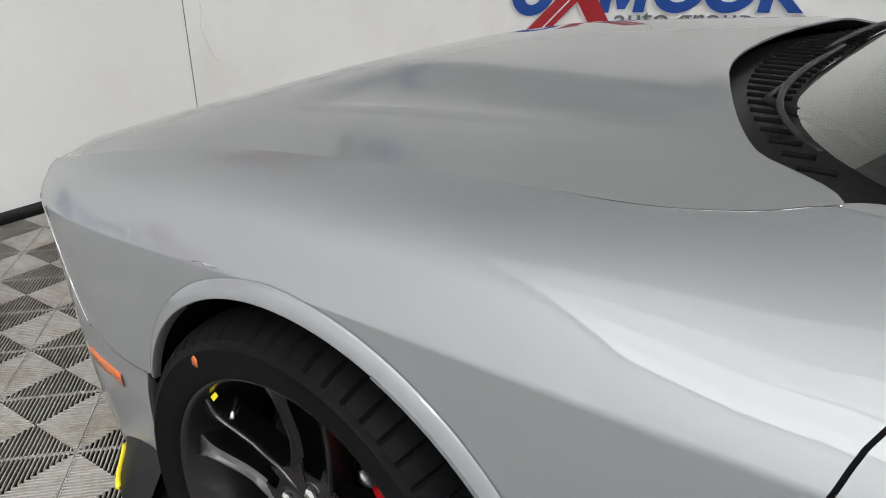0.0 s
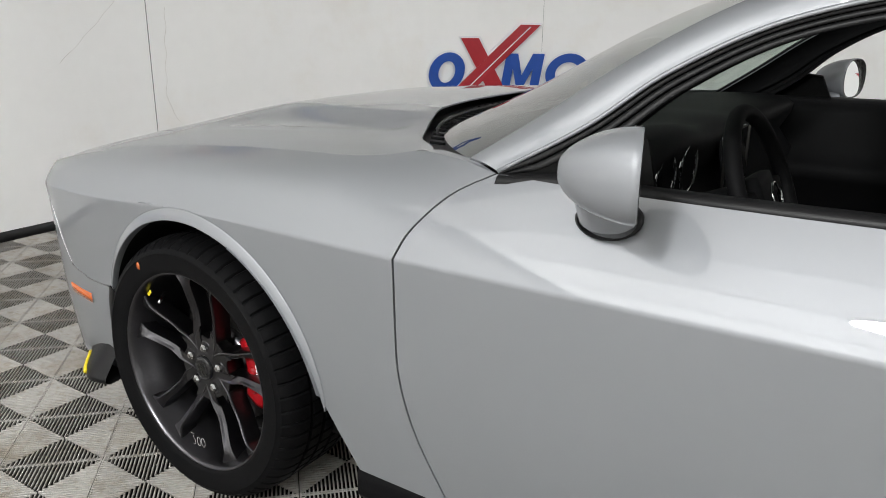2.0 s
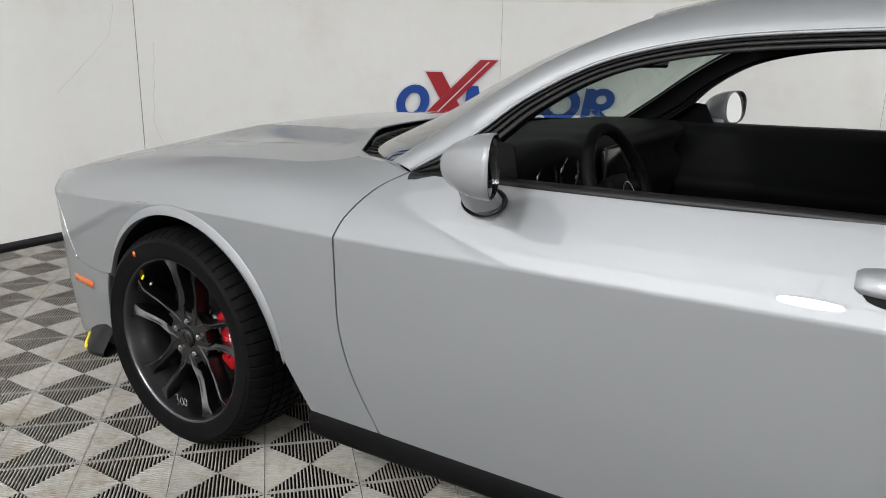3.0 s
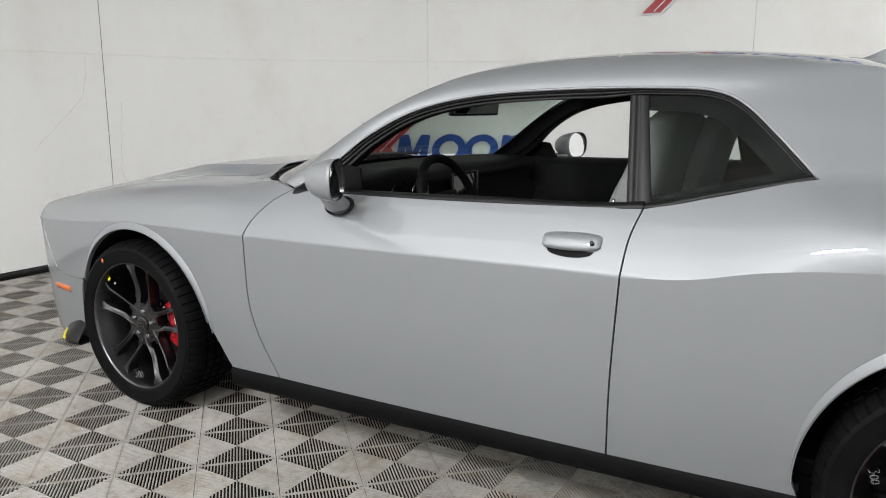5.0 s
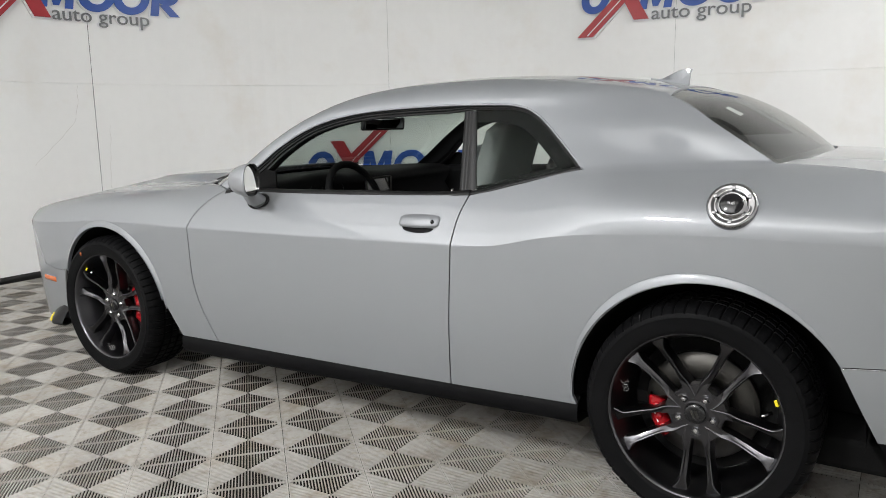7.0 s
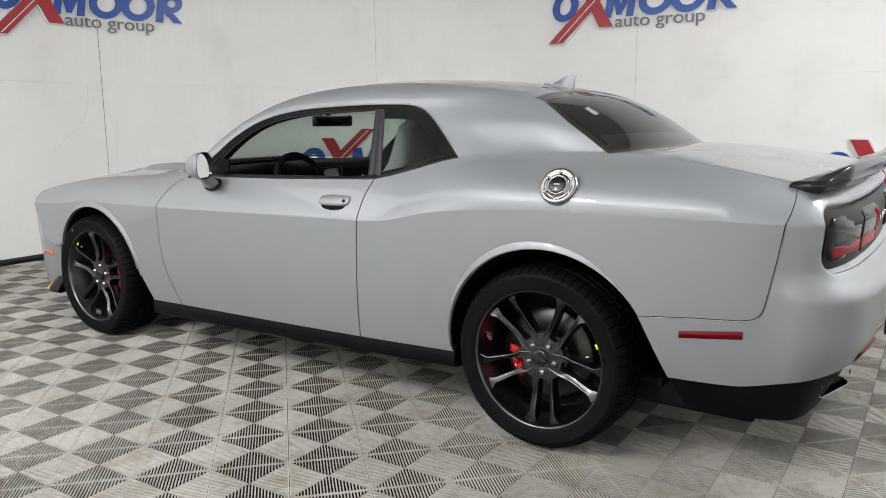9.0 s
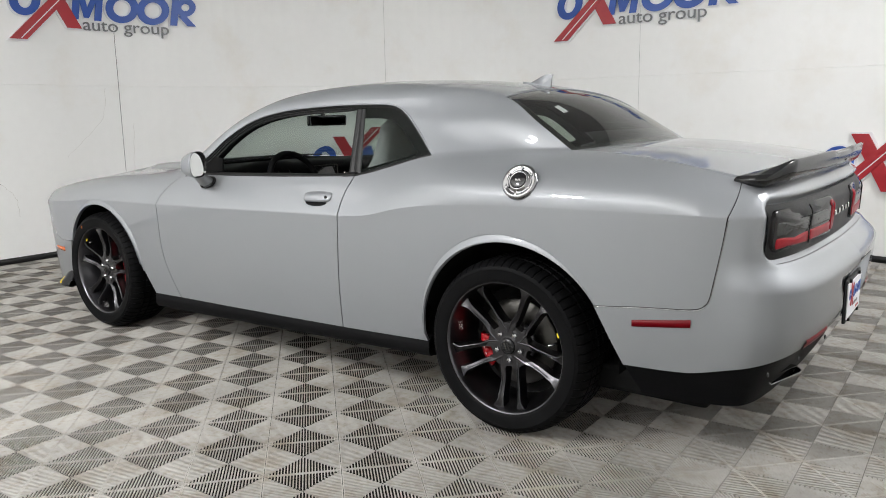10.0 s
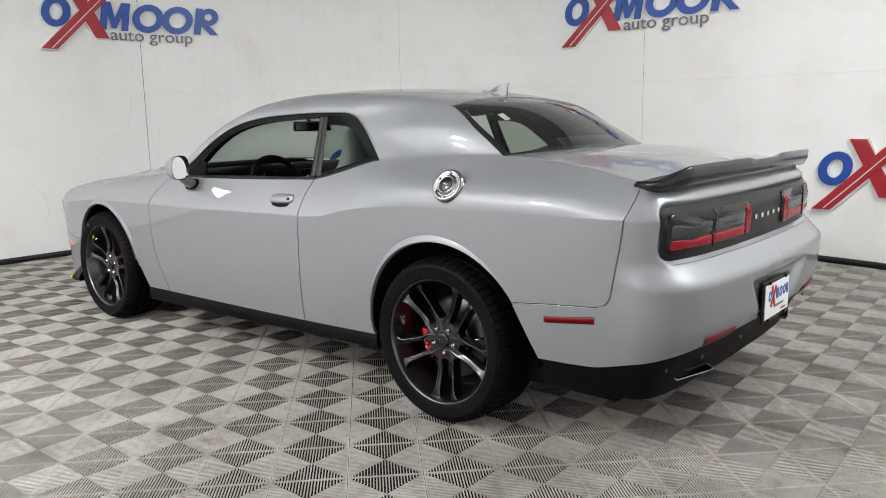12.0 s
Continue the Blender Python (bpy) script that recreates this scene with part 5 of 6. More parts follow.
def spoke_mesh(arm, turn):
    """One of an arm's two spokes, from the hub to the rim: a high eased edge, a face that falls off towards the slot."""
    bm = bmesh.new()
    g = []
    axis = radians(arm)
    ax, tx = Vector((math.cos(axis), 0, math.sin(axis))), Vector((-math.sin(axis), 0, math.cos(axis)))
    for i in range(31):
        k = i / 30
        r = 0.036 + (0.2580 - 0.036) * k
        off = turn * (0.026 + 0.004 * smoothstep(r, 0.05, 0.10) + 0.018 * max(0.0, r - 0.10) / 0.158)
        half = 0.0092 + 0.0020 * smoothstep(r, 0.14, 0.24)
        flare = 0.022 * smoothstep(r, 0.208, 0.2580) ** 2
        root = 0.006 * (1 - smoothstep(r, 0.090, 0.135)) * smoothstep(r, 0.03, 0.085)
        face = 0.026 - 0.004 * math.sin(math.pi * k) - 0.025 * smoothstep(k, 0.42, 1.0)
        lo, hi = off - half - (flare + root if turn < 0 else 0.35 * flare), off + half + (flare + root if turn > 0 else 0.35 * flare)
        row = []
        wide, slot = (hi, lo) if turn > 0 else (lo, hi)
        e = 1 if turn > 0 else -1
        for w, dep in ((wide + 0.003 * e, 0.050), (wide + 0.0008 * e, 0.0085), (wide, 0.0050), (wide - 0.0008 * e, 0.0026), (wide - 0.0022 * e, 0.0008), (wide - 0.0042 * e, 0.0), (wide - 0.0065 * e, 0.0012), (off, 0.0060), (slot + 0.0045 * e, 0.0095), (slot + 0.001 * e, 0.0115), (slot, 0.016), (slot - 0.002 * e, 0.050)):
            row.append(bm.verts.new(ax * r + tx * w + Vector((0, face + dep, 0))))
        g.append(row)
    grid_faces(bm, g)
    bmesh.ops.recalc_face_normals(bm, faces=bm.faces)
    for e in bm.edges:
        if len(e.link_faces) == 2 and e.calc_face_angle(0) > 0.35:
            e.smooth = False
    return bm


def build_wheel(name_label, spin, chalk):
    """A wheel that stands on the ground: the outer side faces -y, its outer face at y = 0."""
    wheel = new("wheel")
    wheel.parent = car
    tagged(wheel, name_label)
    part("tyre", tyre_mesh(), RUBBER, wheel, "black low-profile tyre")
    rim_bm = lathe([(0.2735, -0.012), (0.2750, -0.019), (0.2725, -0.0215), (0.2670, -0.0190), (0.2640, -0.0125), (0.2610, -0.003), (0.2575, 0.012), (0.2500, 0.034), (0.2390, 0.070), (0.2260, 0.13), (0.2400, 0.22), (0.258, 0.245)], 96)
    rim = part("rim", rim_bm, BARREL, wheel, "dark gunmetal five-arm rim")
    # thin bright ring that draws the glint on the rim lip
    edge = [(0.2742 * math.cos(2 * math.pi * i / 72), -0.0208, 0.2742 * math.sin(2 * math.pi * i / 72)) for i in range(73)]
    part("rim_edge", tube(edge, 0.0011, 6), CAPMETAL, rim, "bright metal bead for the highlight on the rim lip")
    for k in range(5):
        arm = 58 + 72 * k + spin
        for d in (-1, 1):
            part("spoke", spoke_mesh(arm, d), RIM, rim)
        # web that closes the wide opening towards the hub
        mid = arm + 36
        rim_edge = [(radians(mid - 25 + 50 * i / 12), 0.096 + 0.018 * abs(-1 + 2 * i / 12) ** 3) for i in range(13)]
        hub_edge = [(radians(mid + 25 - 50 * i / 6), 0.033) for i in range(7)]
        part("web", moved(prism([(r * math.cos(q), r * math.sin(q)) for q, r in rim_edge + hub_edge], 0.036, 0.0022), Matrix.Translation((0, 0.0625, 0))), RIM, rim, smooth=False)
        arm_edge = [(radians(arm - 15 + 30 * i / 8), 0.086 + 0.010 * abs(-1 + 2 * i / 8) ** 3) for i in range(9)] + [(radians(arm + 15 - 30 * i / 4), 0.034) for i in range(5)]
        part("arm_root", moved(prism([(r * math.cos(q), r * math.sin(q)) for q, r in arm_edge], 0.030, 0.002), Matrix.Translation((0, 0.0585, 0))), RIM, rim, smooth=False)
        a = radians(arm)
        nut = part("lug_nut", moved(lathe([(0.0, -0.016), (0.007, -0.015), (0.0115, -0.010), (0.0125, 0.006), (0.0125, 0.02)], 6), Matrix.Translation((0.057 * math.cos(a), 0.030, 0.057 * math.sin(a)))), CHROME, rim, "chrome lug nut", smooth=False)
        part("lug_seat", moved(lathe([(0.0125, 0.002), (0.0160, -0.004), (0.0185, -0.002), (0.019, 0.012)], 24), Matrix.Translation((0.057 * math.cos(a), 0.030, 0.057 * math.sin(a)))), RIM, rim)
    part("hub", lathe([(0.034, 0.024), (0.036, 0.022), (0.044, 0.030), (0.066, 0.034), (0.074, 0.035), (0.079, 0.041), (0.082, 0.075)], 60), RIM, rim)
    cap_o = part("centre_cap", lathe([(0.0, 0.0135), (0.020, 0.0135), (0.030, 0.0145), (0.0325, 0.0175), (0.0335, 0.024)], 48), GLOSSBLACK, rim, "black centre cap with two slanted bars")
    for d in (-0.007, 0.007):
        part("cap_bar", moved(prism([(d - 0.009, 0.013), (d - 0.002, 0.013), (d + 0.009, -0.013), (d + 0.002, -0.013)], 0.001), Matrix.Translation((0, 0.0133, 0))), STEEL, cap_o, smooth=False)
    valve_a = radians(128 if chalk else 12)
    v = part("valve", tube([(0.228 * math.cos(valve_a), 0.02, 0.228 * math.sin(valve_a)), (0.212 * math.cos(valve_a), 0.0, 0.212 * math.sin(valve_a)), (0.205 * math.cos(valve_a), -0.008, 0.205 * math.sin(valve_a))], [0.006, 0.005, 0.004], 10), CHROME, rim, "steel valve stem")
    tag_a = valve_a + radians(8)
    part("balance_tag", moved(box((0.020, 0.002, 0.009), (0, 0, 0), 0.001), Matrix.Translation((0.252 * math.cos(tag_a), 0.004, 0.252 * math.sin(tag_a))) @ Matrix.Rotation(-tag_a + radians(90), 4, "Y")), YELLOW, rim, "small yellow paper tag")
    # brake
    disc = part("brake_disc", lathe([(0.06, 0.118), (0.085, 0.114), (0.09, 0.110), (0.100, 0.106), (0.178, 0.106), (0.180, 0.110), (0.180, 0.128), (0.10, 0.132)], 72), STEEL, wheel, "steel brake disc")
    part("disc_bell", lathe([(0.0, 0.085), (0.07, 0.086), (0.086, 0.094), (0.088, 0.112)], 48), RIM, disc)
    part("backing", lathe([(0.0, 0.145), (0.21, 0.150), (0.228, 0.150)], 48), LINER, wheel)
    return wheel


def calliper(wheel, middle, front):
    rows = []
    span, tall = (36, 0.0) if front else (27, 0.022)
    for i in range(21):
        k = i / 20
        a = radians(middle - span + 2 * span * k)
        e = math.sin(math.pi * min(1, max(0, k))) ** 0.25 if 0 < k < 1 else 0.55
        rows.append([Vector((r * math.cos(a), y, r * math.sin(a))) for r, y in ((0.112, 0.105), (0.114, 0.070 + 0.01 * (1 - e)), (0.126, 0.060 + 0.015 * (1 - e)), (0.168 - tall, 0.058 + 0.015 * (1 - e)), (0.184 - tall, 0.070), (0.188 - tall, 0.12))])
    bm = sheet(rows)
    bmesh.ops.holes_fill(bm, edges=[e for e in bm.edges if e.is_boundary], sides=0)
    bmesh.ops.recalc_face_normals(bm, faces=bm.faces)
    c = part("calliper", bm, RED, wheel, "red four-piston brake calliper")
    for d in (-0.55 * span, 0, 0.55 * span):
        a = radians(middle + d)
        part("piston_cover", moved(lathe([(0, -0.006), (0.010, -0.005), (0.014, 0.0), (0.015, 0.01)], 20), Matrix.Translation(((0.146 - tall / 2) * math.cos(a), 0.060, (0.146 - tall / 2) * math.sin(a)))), RED, c)
    a = radians(middle)
    for k in range(4):
        b = radians(middle - 6 + 4 * k)
        part("calliper_mark", moved(box((0.004, 0.001, 0.009), (0, 0, 0)), Matrix.Translation(((0.164 - tall) * math.cos(b), 0.057, (0.164 - tall) * math.sin(b))) @ Matrix.Rotation(-b, 4, "Y")), WHITE, c, smooth=False)


FACE = 0.895
front_wheel = build_wheel("front wheel with gunmetal rim and red calliper", 28, True)
front_wheel.matrix_basis = pose(-0.012, -FACE, 0.361)
calliper(front_wheel, 6, True)
rear_wheel = build_wheel("rear wheel with gunmetal rim and red calliper", 0, False)
rear_wheel.matrix_basis = pose(2.934, -FACE, 0.361)
calliper(rear_wheel, 200, False)
# chalk figures on the rims, as strokes
def stroke(points, wheel, width=0.0016):
    part("chalk_stroke", tube([(x, y, z) for x, y, z in points], width, 5), CHALK, wheel, "white chalk stroke")


def digits(wheel, m, size=1.0):
    three = [(-0.004, 0.013), (0.005, 0.014), (0.001, 0.006), (0.006, 0.001), (0.004, -0.008), (-0.005, -0.010)]
    ring = [(0.005 * math.cos(a), 0.009 * math.sin(a)) for a in [2 * math.pi * k / 10 for k in range(11)]]
    for dx, shape in ((-0.016, three), (0.0, ring), (0.012, ring)):
        stroke([m @ Vector(((x + dx) * size, 0, z * size)) for x, z in shape], wheel, 0.0005 * size)


digits(rear_wheel.children[1], Matrix.Translation((-0.226, 0.0135, 0.055)) @ Matrix.Rotation(radians(75), 4, "Y"))
digits(front_wheel.children[1], Matrix.Translation((-0.040, 0.0125, -0.232)) @ Matrix.Rotation(radians(-6), 4, "Y"), 1.5)
for o, a in ((front_wheel, 0),):
    part("red_mark", moved(prism([(-0.006, -0.008), (0.006, -0.010), (0.007, 0.004), (0.0, 0.011), (-0.007, 0.004)], 0.0012, 0.0004), Matrix.Translation((-0.165, -0.0308, 0.265))), AMBER, o.children[0], "red paint spot on the tyre")
for x in (-0.012, 2.934):
    src = front_wheel if x < 1 else rear_wheel
    copy_thing(src, pose(x, FACE, 0.361, 0, 0, 180))


# ---- cabin ----
roof_rows = []
for t in [i / 40 for i in range(41)]:
    if 0.26 <= t <= 0.82:
        e = rail_row(t, -1)[-1]
        roof_rows.append([Vector((e.x, e.y * (1 - i / 8), e.z - 0.020 + (roof_mid(min(2.74, max(1.21, e.x))) - e.z) * (1 - (1 - i / 8) ** 2))) for i in range(17)])
part("headliner", sheet(roof_rows), CABIN, car, "black roof lining")
for side in (-1, 1):
    rows = []
    for i in range(57):
        row = rail_full(i / 60, side)
        rows.append([p + Vector((0, -side * 0.030, -0.018)) for p in row])
    part("pillar_lining", sheet(rows, flip=side > 0), CABIN, car)
    # inner door and side panels
    rows = []
    for i in range(31):
        x = 0.90 + (2.44 - 0.90) * i / 30
        top = belt_line(x) + 0.004 - 0.012 * smoothstep(x, 2.05, 2.2)
        rows.append([Vector((x, side * y, z)) for y, z in ((0.835 - 0.06 * smoothstep(x, 1.95, 2.12), top), (0.79 - 0.03 * smoothstep(x, 1.95, 2.12), top + 0.004), (0.76, top - 0.03), (0.775, 0.86), (0.74, 0.80), (0.70, 0.77), (0.735, 0.74), (0.76, 0.40), (0.72, 0.33))])
    part("door_lining", sheet(rows, flip=side < 0), CABIN, car, "black inner door panel with armrest")
    x = 2.0
    part("lock_pin", tube([(x, side * 0.80, belt_line(x) + 0.0), (x, side * 0.80, belt_line(x) + 0.026)], 0.0045, 10), CHROME, car, "chrome lock pin")
part("cabin_floor", box((2.3, 1.5, 0.05), (1.65, 0, 0.34), 0.01), CABIN, car)
part("rear_shelf", box((0.62, 1.24, 0.04), (2.88, 0, 1.06), 0.015), CABIN, car, "black parcel shelf")
# dashboard
rows = []
for j in range(41):
    y = -0.76 + 1.52 * j / 40
    pod = math.exp(-(((y + 0.38) / 0.17) ** 2)) * 0.032 + math.exp(-((y / 0.13) ** 2)) * 0.012
    fx = screen_base(y) + 0.015
    rows.append([Vector(p) for p in ((fx, y, 1.000), (fx + 0.10, y, 1.008), (0.93, y, 1.010 + pod * 0.6), (1.00, y, 1.006 + pod), (1.035, y, 0.985 + pod), (1.030, y, 0.955 + pod * 0.5), (1.00, y, 0.90), (1.045, y, 0.84), (1.03, y, 0.75), (0.95, y, 0.62), (0.85, y, 0.45))])
part("dashboard", sheet(rows), CABIN, car, "black dashboard with gauge hood")
screen = part("centre_screen", box((0.012, 0.20, 0.13), (1.042, 0.02, 0.915), 0.006, Euler((0, radians(-12), 0)).to_matrix()), GLOSSBLACK, car, "dark centre display in a pale frame")
part("screen_frame", merge(box((0.008, 0.006, 0.14), (1.050, -0.086, 0.915), 0.002), box((0.008, 0.006, 0.14), (1.050, 0.126, 0.915), 0.002), box((0.008, 0.212, 0.006), (1.042, 0.02, 0.985), 0.002)), STEEL, screen)
for y in (-0.455, -0.305):
    part("gauge_ring", moved(lathe([(0.052, 0), (0.056, -0.006), (0.060, 0)], 36), Matrix.Translation((1.026, y, 0.935)) @ Matrix.Rotation(radians(-90), 4, "Z") @ Matrix.Rotation(radians(180), 4, "Z")), CHROME, car, "chrome gauge ring")
# steering wheel
sw = part("steering_wheel", moved(tube([(0.178 * math.cos(2 * math.pi * k / 40), 0, 0.178 * math.sin(2 * math.pi * k / 40)) for k in range(40)], 0.017, 12, True), Matrix.Translation((1.215, -0.385, 0.915)) @ Matrix.Rotation(radians(90), 4, "Z") @ Matrix.Rotation(radians(-22), 4, "X")), CABIN, car, "black leather steering wheel")
spokes = merge(box((0.30, 0.02, 0.035), (0, 0, 0.0), 0.008), box((0.04, 0.02, 0.17), (0, 0, -0.085), 0.008), box((0.13, 0.04, 0.11), (0, 0, -0.01), 0.02))
part("wheel_hub", moved(spokes, Matrix.Translation((1.205, -0.385, 0.915)) @ Matrix.Rotation(radians(90), 4, "Z") @ Matrix.Rotation(radians(-22), 4, "X")), CABIN, sw)
part("hub_ring", moved(tube([(0.032 * math.cos(2 * math.pi * k / 24), 0.026, 0.032 * math.sin(2 * math.pi * k / 24)) for k in range(24)], 0.003, 6, True), Matrix.Translation((1.215, -0.385, 0.905)) @ Matrix.Rotation(radians(90), 4, "Z") @ Matrix.Rotation(radians(158), 4, "X")), CHROME, sw)
part("steering_column", tube([(1.0, -0.385, 0.83), (1.20, -0.385, 0.91)], 0.035, 14), CABIN, car)
# seats
def seat(x, y, w, back_top, lean=0.17, cloth=SEATMAT):
    rows = []
    for i in range(19):
        k = i / 18
        z = 0.52 + (back_top - 0.52) * k
        half = w * (1.0 - 0.12 * smoothstep(k, 0.35, 0.62) - 0.17 * smoothstep(k, 0.62, 0.74)) * (1 - 0.30 * smoothstep(k, 0.95, 1.0))
        depth = 0.078 * (1 - 0.15 * smoothstep(k, 0.6, 0.9)) * (1 - 0.4 * smoothstep(k, 0.95, 1.0))
        cx = x + lean * (z - 0.52) / 0.75 * 1.2 - 0.02 * math.sin(math.pi * k)
        row = []
        for j in range(20):
            a = 2 * math.pi * j / 20
            c, s = math.cos(a), math.sin(a)
            row.append(Vector((cx + math.copysign(abs(c) ** 0.6, c) * depth, y + math.copysign(abs(s) ** 0.55, s) * half, z)))
        rows.append(row)
    bm = bmesh.new()
    g = [[bm.verts.new(p) for p in r] for r in rows]
    grid_faces(bm, g, closed=True)
    bm.faces.new(g[0][::-1])
    bm.faces.new(g[-1])
    bmesh.ops.recalc_face_normals(bm, faces=bm.faces)
    back = part("seat", bm, cloth, car, "dark grey bucket seat with tall headrest")
    part("seat_cushion", box((0.52, w * 2.05, 0.16), (x - 0.20, y, 0.50), 0.05, Euler((0, radians(-7), 0)).to_matrix(), 3), cloth, back)
    return back


seat(1.858, -0.375, 0.255, 1.282)
seat(1.85, 0.375, 0.255, 1.25)
seat(2.42, -0.34, 0.28, 1.045, 0.22, CABIN)
seat(2.42, 0.34, 0.28, 1.045, 0.22, CABIN)
part("centre_console", box((0.95, 0.22, 0.30), (1.45, 0, 0.55), 0.03), CABIN, car, "black centre console")
# rear-view mirror
rv = part("rear_view_mirror", box((0.030, 0.25, 0.062), (1.10, 0.0, 1.262), 0.014, Euler((0, radians(8), radians(-24))).to_matrix(), 3), GLOSSBLACK, car, "black rear-view mirror below the roof")
part("mirror_glass", box((0.003, 0.225, 0.046), (1.1155, -0.0068, 1.262), 0.001, Euler((0, radians(8), radians(-24))).to_matrix()), MIRROR, rv, smooth=False)
part("mirror_stem", tube([(1.09, 0.0, 1.275), (1.06, 0, 1.305), (1.05, 0, 1.325)], 0.012, 10), TRIM, rv)

# splitter and arch edge ahead of the front wheels
for side in (-1, 1):
    rows = []
    for i in range(15):
        k = i / 14
        x = -0.60 + 0.19 * k
        y = 0.835 + 0.050 * smoothstep(k, 0.0, 0.8)
        z = 0.232 - 0.020 * k
        w = 0.010 + 0.046 * math.sin(math.pi * k * 0.8)
        rows.append([Vector((x, side * (y - 0.03), 0.345)), Vector((x, side * (y - 0.012), 0.300)), Vector((x, side * (y + w), z + 0.015)), Vector((x, side * (y + w + 0.003), z)), Vector((x, side * (y + w * 0.6), z - 0.008)), Vector((x, side * (y - 0.1), z + 0.01))])
    lip = part("front_splitter", sheet(rows, flip=side < 0, thick=0.0), TRIM, car, "black front splitter corner")
    part("edge_guard", tube([(r[3].x, r[3].y, r[3].z + 0.012) for r in rows[1:9]], 0.0065, 8), YELLOW, lip, "yellow edge guard")
    rows = []
    for i in range(13):
        a = radians(205 - 48 * i / 12)
        edge_y = abs(skin(FRONT_ARCH[0] + FRONT_ARCH[2] * math.cos(a), max(0.22, FRONT_ARCH[1] + FRONT_ARCH[2] * math.sin(a))).y)
        rows.append([Vector((FRONT_ARCH[0] + (FRONT_ARCH[2] + d) * math.cos(a), side * y, max(0.17, FRONT_ARCH[1] + (FRONT_ARCH[2] + d) * math.sin(a)))) for d, y in ((0.012, edge_y - 0.004), (0.010, edge_y + 0.005), (-0.014, edge_y + 0.004), (-0.018, 0.80))])
    part("arch_edge", sheet(rows, flip=side < 0), TRIM, car, "black edge of the wheel opening")


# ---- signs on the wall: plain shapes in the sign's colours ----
def wall_point(s, z, off):
    x, y, nx, ny = wall_at(s)
    return Vector((x + nx * off, y + ny * off, z))


def wrap(bm, s0, z0, k, off):
    """Lays a flat piece (x along the wall, z up, -y out of it) on the wall."""
    for v in bm.verts:
        v.co = wall_point(s0 + v.co.x * k, z0 + v.co.z * k, off - v.co.y)
    bmesh.ops.recalc_face_normals(bm, faces=bm.faces)
    return bm


def bar(x0, z0, x1, z1, w, depth):
    """A bar with ends cut level, in fine steps so that it can bend."""
    n = 8
    bm = bmesh.new()
    g = []
    for i in range(n + 1):
        k = i / n
        x, z = x0 + (x1 - x0) * k, z0 + (z1 - z0) * k
        g.append([bm.verts.new(p) for p in ((x - w / 2, 0, z), (x - w / 2, -depth, z), (x + w / 2, -depth, z), (x + w / 2, 0, z))])
    grid_faces(bm, g, closed=True)
    bm.faces.new(g[0])
    bm.faces.new(g[-1])
    bmesh.ops.recalc_face_normals(bm, faces=bm.faces)
    return bm


def slab(x0, x1, z0, z1, depth, lean=0.2, n=5):
    bm = bmesh.new()
    g = []
    for i in range(n + 1):
        x = x0 + (x1 - x0) * i / n
        g.append([bm.verts.new(p) for p in ((x + lean * z0, 0, z0), (x + lean * z1, 0, z1), (x + lean * z1, -depth, z1), (x + lean * z0, -depth, z0))])
    grid_faces(bm, g, closed=True)
    bm.faces.new(g[0])
    bm.faces.new(g[-1])
    bmesh.ops.recalc_face_normals(bm, faces=bm.faces)
    return bm


